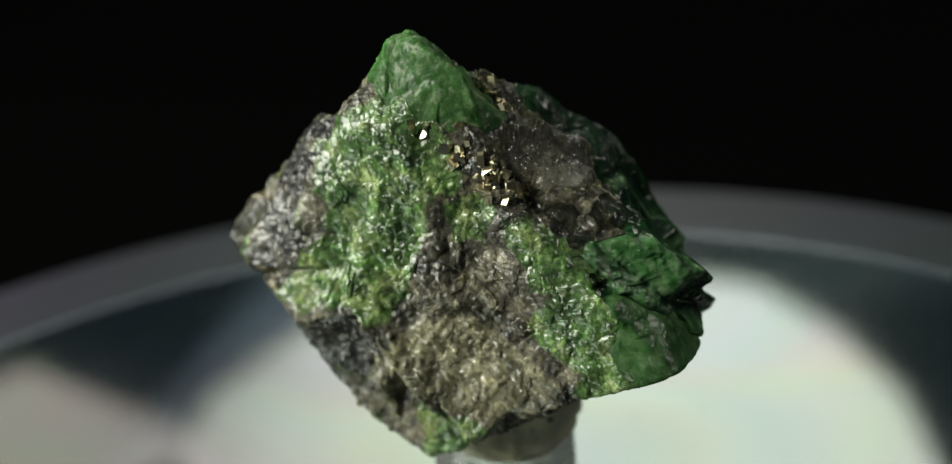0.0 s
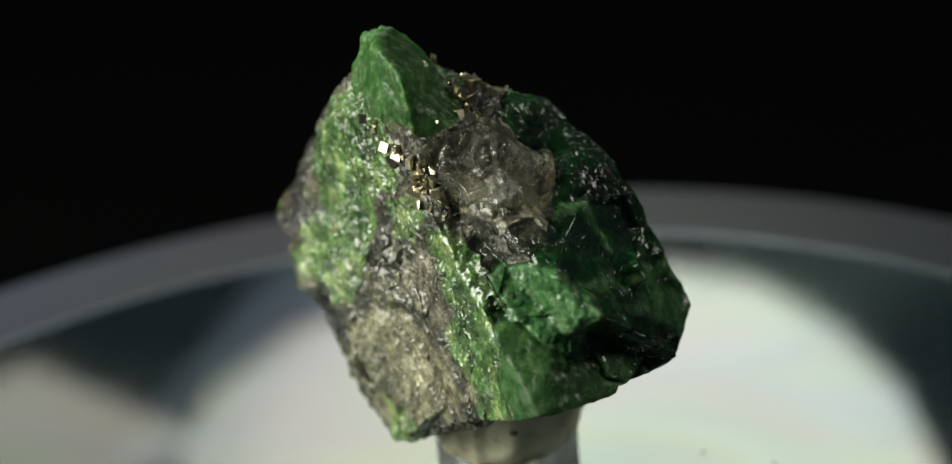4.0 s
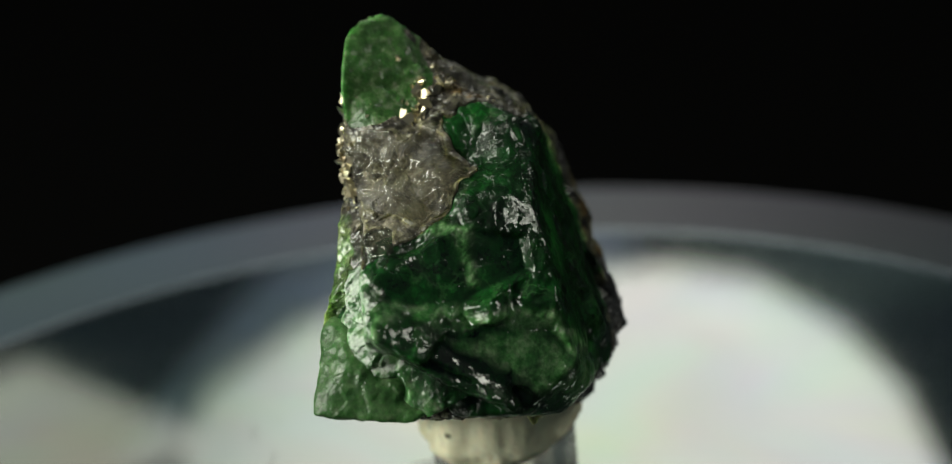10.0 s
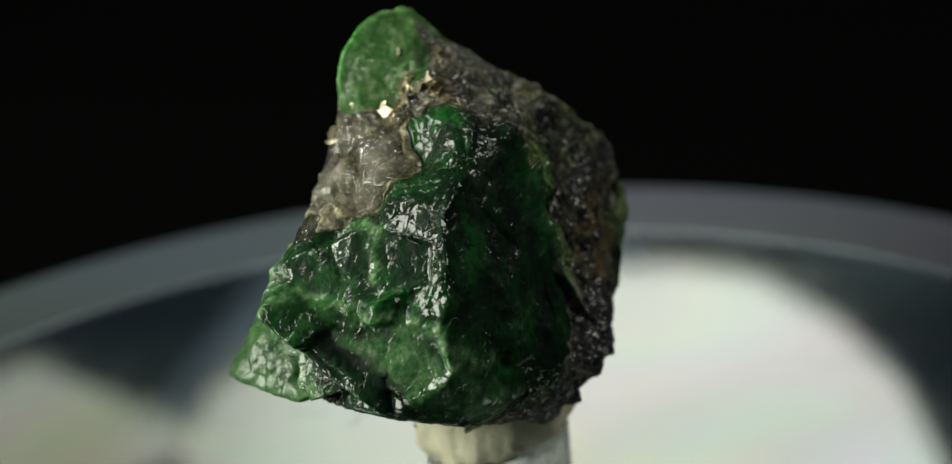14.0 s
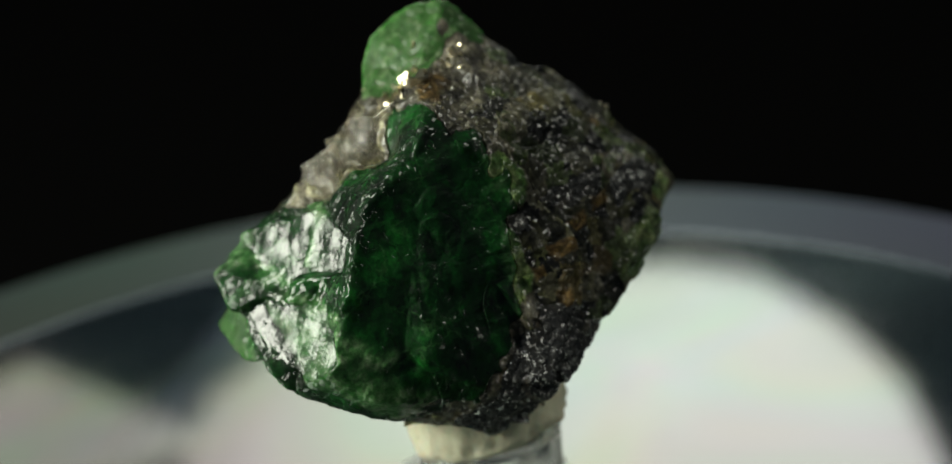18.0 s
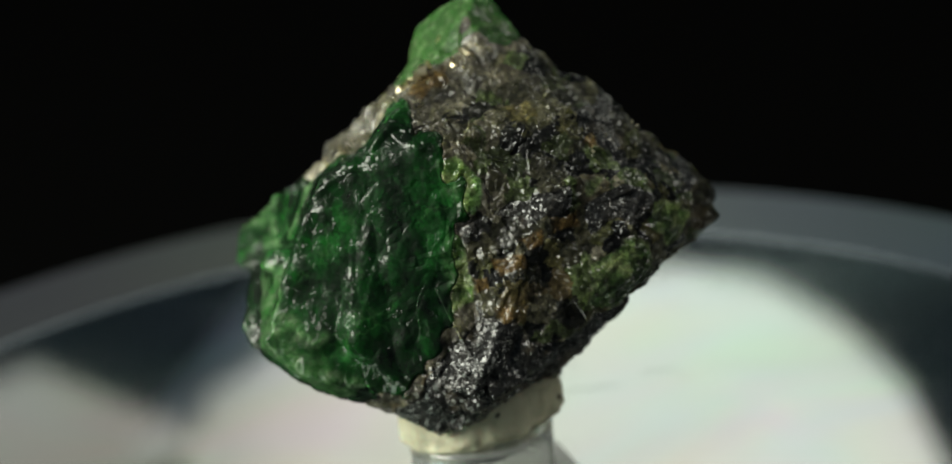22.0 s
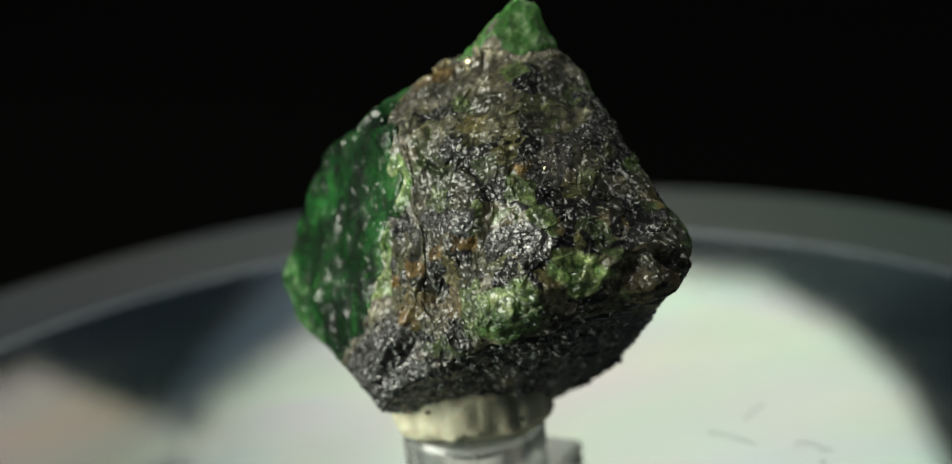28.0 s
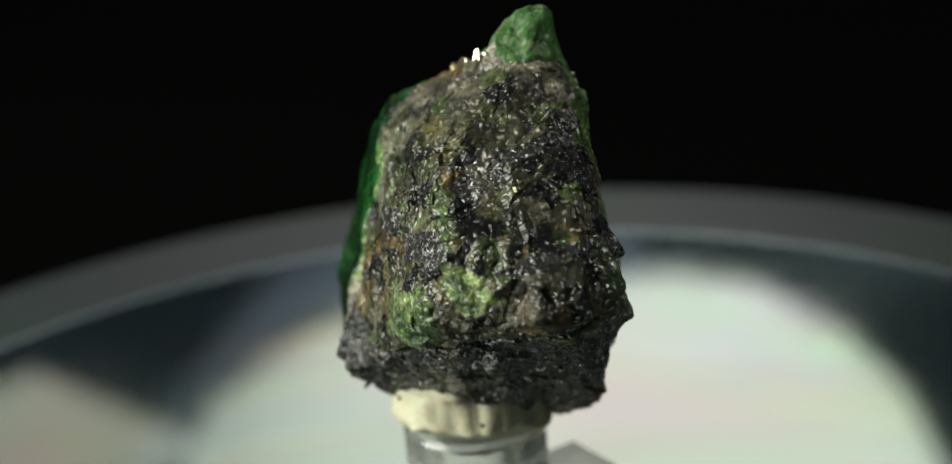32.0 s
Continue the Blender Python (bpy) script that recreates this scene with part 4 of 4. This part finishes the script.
def build_dust():
    """Specks and fibres lying on the disc, placed from the disc's middle, in mm."""
    out = []
    c = Vector((-0.027 * UNIT, -0.013 * UNIT, FLOOR))
    strands = [("lint_fibre", [(-8.6, -12.3), (-8.5, -13.1), (-9.3, -13.2), (-10.1, -12.6), (-11.2, -12.7), (-11.8, -12.2), (-12.5, -12.2)], 0.018, "thin grey lint fibre lying on the disc"),
               ("lint_fibre", [(-15.1, -12.4), (-15.4, -13.3), (-16.3, -13.5), (-17.2, -12.7), (-18.4, -12.9)], 0.018, "thin grey lint fibre lying on the disc"),
               ("stray_thread", [(-10.2, -15.5), (-10.5, -17.0), (-10.8, -18.2), (-10.9, -19.3)], 0.018, "short straight grey thread on the disc")]
    for name, points, width, label in strands:
        curve = bpy.data.curves.new(name, "CURVE")
        curve.dimensions, curve.bevel_depth, curve.bevel_resolution = "3D", width * 0.001, 2
        line = curve.splines.new("NURBS")
        line.use_endpoint_u, line.order_u = True, 3
        line.points.add(len(points) - 1)
        for i, (x, y) in enumerate(points):
            line.points[i].co = (x * 0.001, y * 0.001, (width + (0.12 if 0 < i < len(points) - 1 else 0)) * 0.001, 1)
        ob = new(name, curve)
        curve.materials.append(LINT)
        ob.location = c
        tagged(ob, label, "lint")
        out.append(ob)
    dice = random.Random(9)
    specks = [(19.9, 13.1), (14.4, 13.0), (-17.8, -10.9), (-22.3, -7.1)]
    for x, y in specks:
        bm = bmesh.new()
        bmesh.ops.create_icosphere(bm, subdivisions=1, radius=1)
        size = dice.uniform(0.10, 0.17) * 0.001
        for v in bm.verts:
            v.co *= dice.uniform(0.7, 1.1) * size
            v.co.z *= 0.6
        low = min(v.co.z for v in bm.verts)
        mesh = bpy.data.meshes.new("dust_speck")
        bm.to_mesh(mesh)
        bm.free()
        ob = part("dust_speck", mesh, LINT)
        ob.location = c + Vector((x * 0.001, y * 0.001, -low))
        tagged(ob, "tiny dark dust speck on the disc", "dust", group="dust on the disc")
        out.append(ob)
    return out


def build_softbox(name, label, place, outline, turn, strength, colour, core, fall):
    """A flat lit diffuser facing down in a shallow black tray; its light falls off from the core outwards."""
    m, n, l, b = material(name + "_cloth")
    where = n.new("ShaderNodeTexCoord").outputs["Object"]
    squeezed = n.new("ShaderNodeVectorMath")
    squeezed.operation = "MULTIPLY"
    l.new(where, squeezed.inputs[0])
    squeezed.inputs[1].default_value = (1.0, 0.5, 1.0)
    off = n.new("ShaderNodeVectorMath")
    off.operation = "DISTANCE"
    l.new(squeezed.outputs[0], off.inputs[0])
    off.inputs[1].default_value = (core[0], core[1] * 0.5, 0)
    b.inputs["Base Color"].default_value = (0.8, 0.8, 0.8, 1)
    b.inputs["Emission Color"].default_value = (*colour, 1)
    glow = n.new("ShaderNodeMath")
    glow.operation = "MULTIPLY"
    reach_of = n.new("ShaderNodeMath")
    reach_of.operation = "DIVIDE"
    l.new(off.outputs["Value"], reach_of.inputs[0])
    reach_of.inputs[1].default_value = fall[-1][0]
    l.new(ramp(n, l, reach_of.outputs[0], *[(d / fall[-1][0], v) for d, v in fall]), glow.inputs[0])
    glow.inputs[1].default_value = strength
    l.new(glow.outputs[0], b.inputs["Emission Strength"])
    box = new(name)
    box.matrix_basis = pose(*place, 0, 0, turn)
    tagged(box, label, "softbox")
    k = len(outline)
    cloth = bpy.data.meshes.new("diffuser")
    cloth.from_pydata([(x, y, 0) for x, y in outline], [], [tuple(reversed(range(k)))])
    part("diffuser", cloth, m, box, "glowing white cloth")
    rim = [(x * 1.03, y * 1.03) for x, y in outline]
    shellm = bpy.data.meshes.new("housing")
    shellm.from_pydata([(x, y, -0.004) for x, y in rim] + [(x, y, 0.05) for x, y in rim], [],
                       [(i, (i + 1) % k, k + (i + 1) % k, k + i) for i in range(k)] + [tuple(range(k, 2 * k))])
    part("housing", shellm, TRAY, box, "black fabric housing")
    far = max(y for x, y in outline) * 1.03 + 0.012
    part("stand_pole", lathe("stand_pole", [(0.0, -place[2]), (0.010, -place[2]), (0.010, 0.05), (0.0, 0.05)], 24), TRAY, box, "thin black pole").location = (0.0, far, 0.0)
    return box


def build_lights():
    outline = [(0.055, 0.165), (0.095, 0.137), (0.120, 0.072), (0.130, 0.000), (0.124, -0.080), (0.100, -0.150), (-0.045, -0.175), (-0.145, -0.145),
               (-0.175, -0.075), (-0.175, 0.055), (-0.135, 0.130), (-0.085, 0.165)]
    build_softbox("large_softbox", "large rounded studio softbox hung above and behind the stone", (0.045, 0.505, 0.250), outline[::-1], 0, 2.40, (0.98, 1.0, 0.88),
                  (0.015, -0.02), [(0.0, 1.0), (0.09, 1.0), (0.12, 0.92), (0.155, 0.76), (0.19, 0.5), (0.22, 0.22), (0.25, 0.08)])
    lamp = bpy.data.lights.new("soft_box_side", "AREA")
    lamp.shape, lamp.size, lamp.size_y, lamp.energy, lamp.color = "RECTANGLE", 0.145, 0.145, 0.062, (1.0, 0.95, 0.78)
    new("soft_box_side", lamp).matrix_basis = pose(-0.221, 0.504, 0.244, 0, 0, 45)
    w, h = 0.105, 0.15
    pane = [(-w, -h), (w, -h), (w, h), (-w, h)]
    build_softbox("blue_softbox", "dim bluish softbox behind the larger ones", (-0.038, 0.640, 0.262), pane, -12, 0.62, (0.62, 0.82, 1.0), (0.03, -0.03), [(0.0, 1.0), (0.06, 0.8), (0.13, 0.35), (0.18, 0.08)])


def build_room():
    table = bpy.data.meshes.new("table")
    s = 1.2
    table.from_pydata([(-s, -s, 0), (s, -s, 0), (s, s, 0), (-s, s, 0), (-s, -s, -0.03), (s, -s, -0.03), (s, s, -0.03), (-s, s, -0.03)], [],
                      [(0, 1, 2, 3), (7, 6, 5, 4), (0, 4, 5, 1), (1, 5, 6, 2), (2, 6, 7, 3), (3, 7, 4, 0)])
    tagged(part("ground", table, CLOTH), "black cloth-covered table", "table", kind="structure")
    rows = 24
    verts, faces = [], []
    for i in range(rows + 1):
        a = math.pi / 2 * i / rows
        y, z = 0.9 + 0.15 * math.sin(a), 0.002 + 0.15 * (1 - math.cos(a))
        verts += [(-1.1, y, z), (1.1, y, z)]
    verts += [(-1.1, 1.05, 0.20), (1.1, 1.05, 0.20)]
    for i in range(rows + 1):
        faces.append((2 * i, 2 * i + 1, 2 * i + 3, 2 * i + 2))
    back = bpy.data.meshes.new("backdrop")
    back.from_pydata(verts, [], faces)
    tagged(part("backdrop", back, CLOTH), "black cloth backdrop", "backdrop", kind="structure")


build_room()
build_lights()
disc, tray = build_stage()
pedestal, putty = build_support()
dust = build_dust()
specimen = build_stone()


def motions():
    """The stage turns clockwise, seen from above, at an even pace."""
    turn = -237.8 / 32.0
    times = [2.0 * i for i in range(17)]
    walk(specimen, [(t, pose(*CENTRE, 0, 0, turn * t)) for t in times])
    # the platter is not quite level: one side stands a little higher
    lean = Matrix.Rotation(radians(0.12), 4, Vector((math.sin(radians(196)), -math.cos(radians(196)), 0)))
    walk(disc, [(t, pose(*disc_place, 0, 0, turn * t) @ lean) for t in times])
    walk(tray, [(t, pose(*tray_place, 0, 0, turn * t) @ lean) for t in times])
    for ob, place in [(pedestal, pedestal_place), (putty, putty_place)] + dust_places:
        walk(ob, [(t, pose(0, 0, 0, 0, 0, turn * t) @ Matrix.Translation(place)) for t in times])


disc_place, tray_place = disc.location.copy(), tray.location.copy()
pedestal_place, putty_place = pedestal.location.copy(), putty.location.copy()
dust_places = [(ob, ob.location.copy()) for ob in dust]
motions()
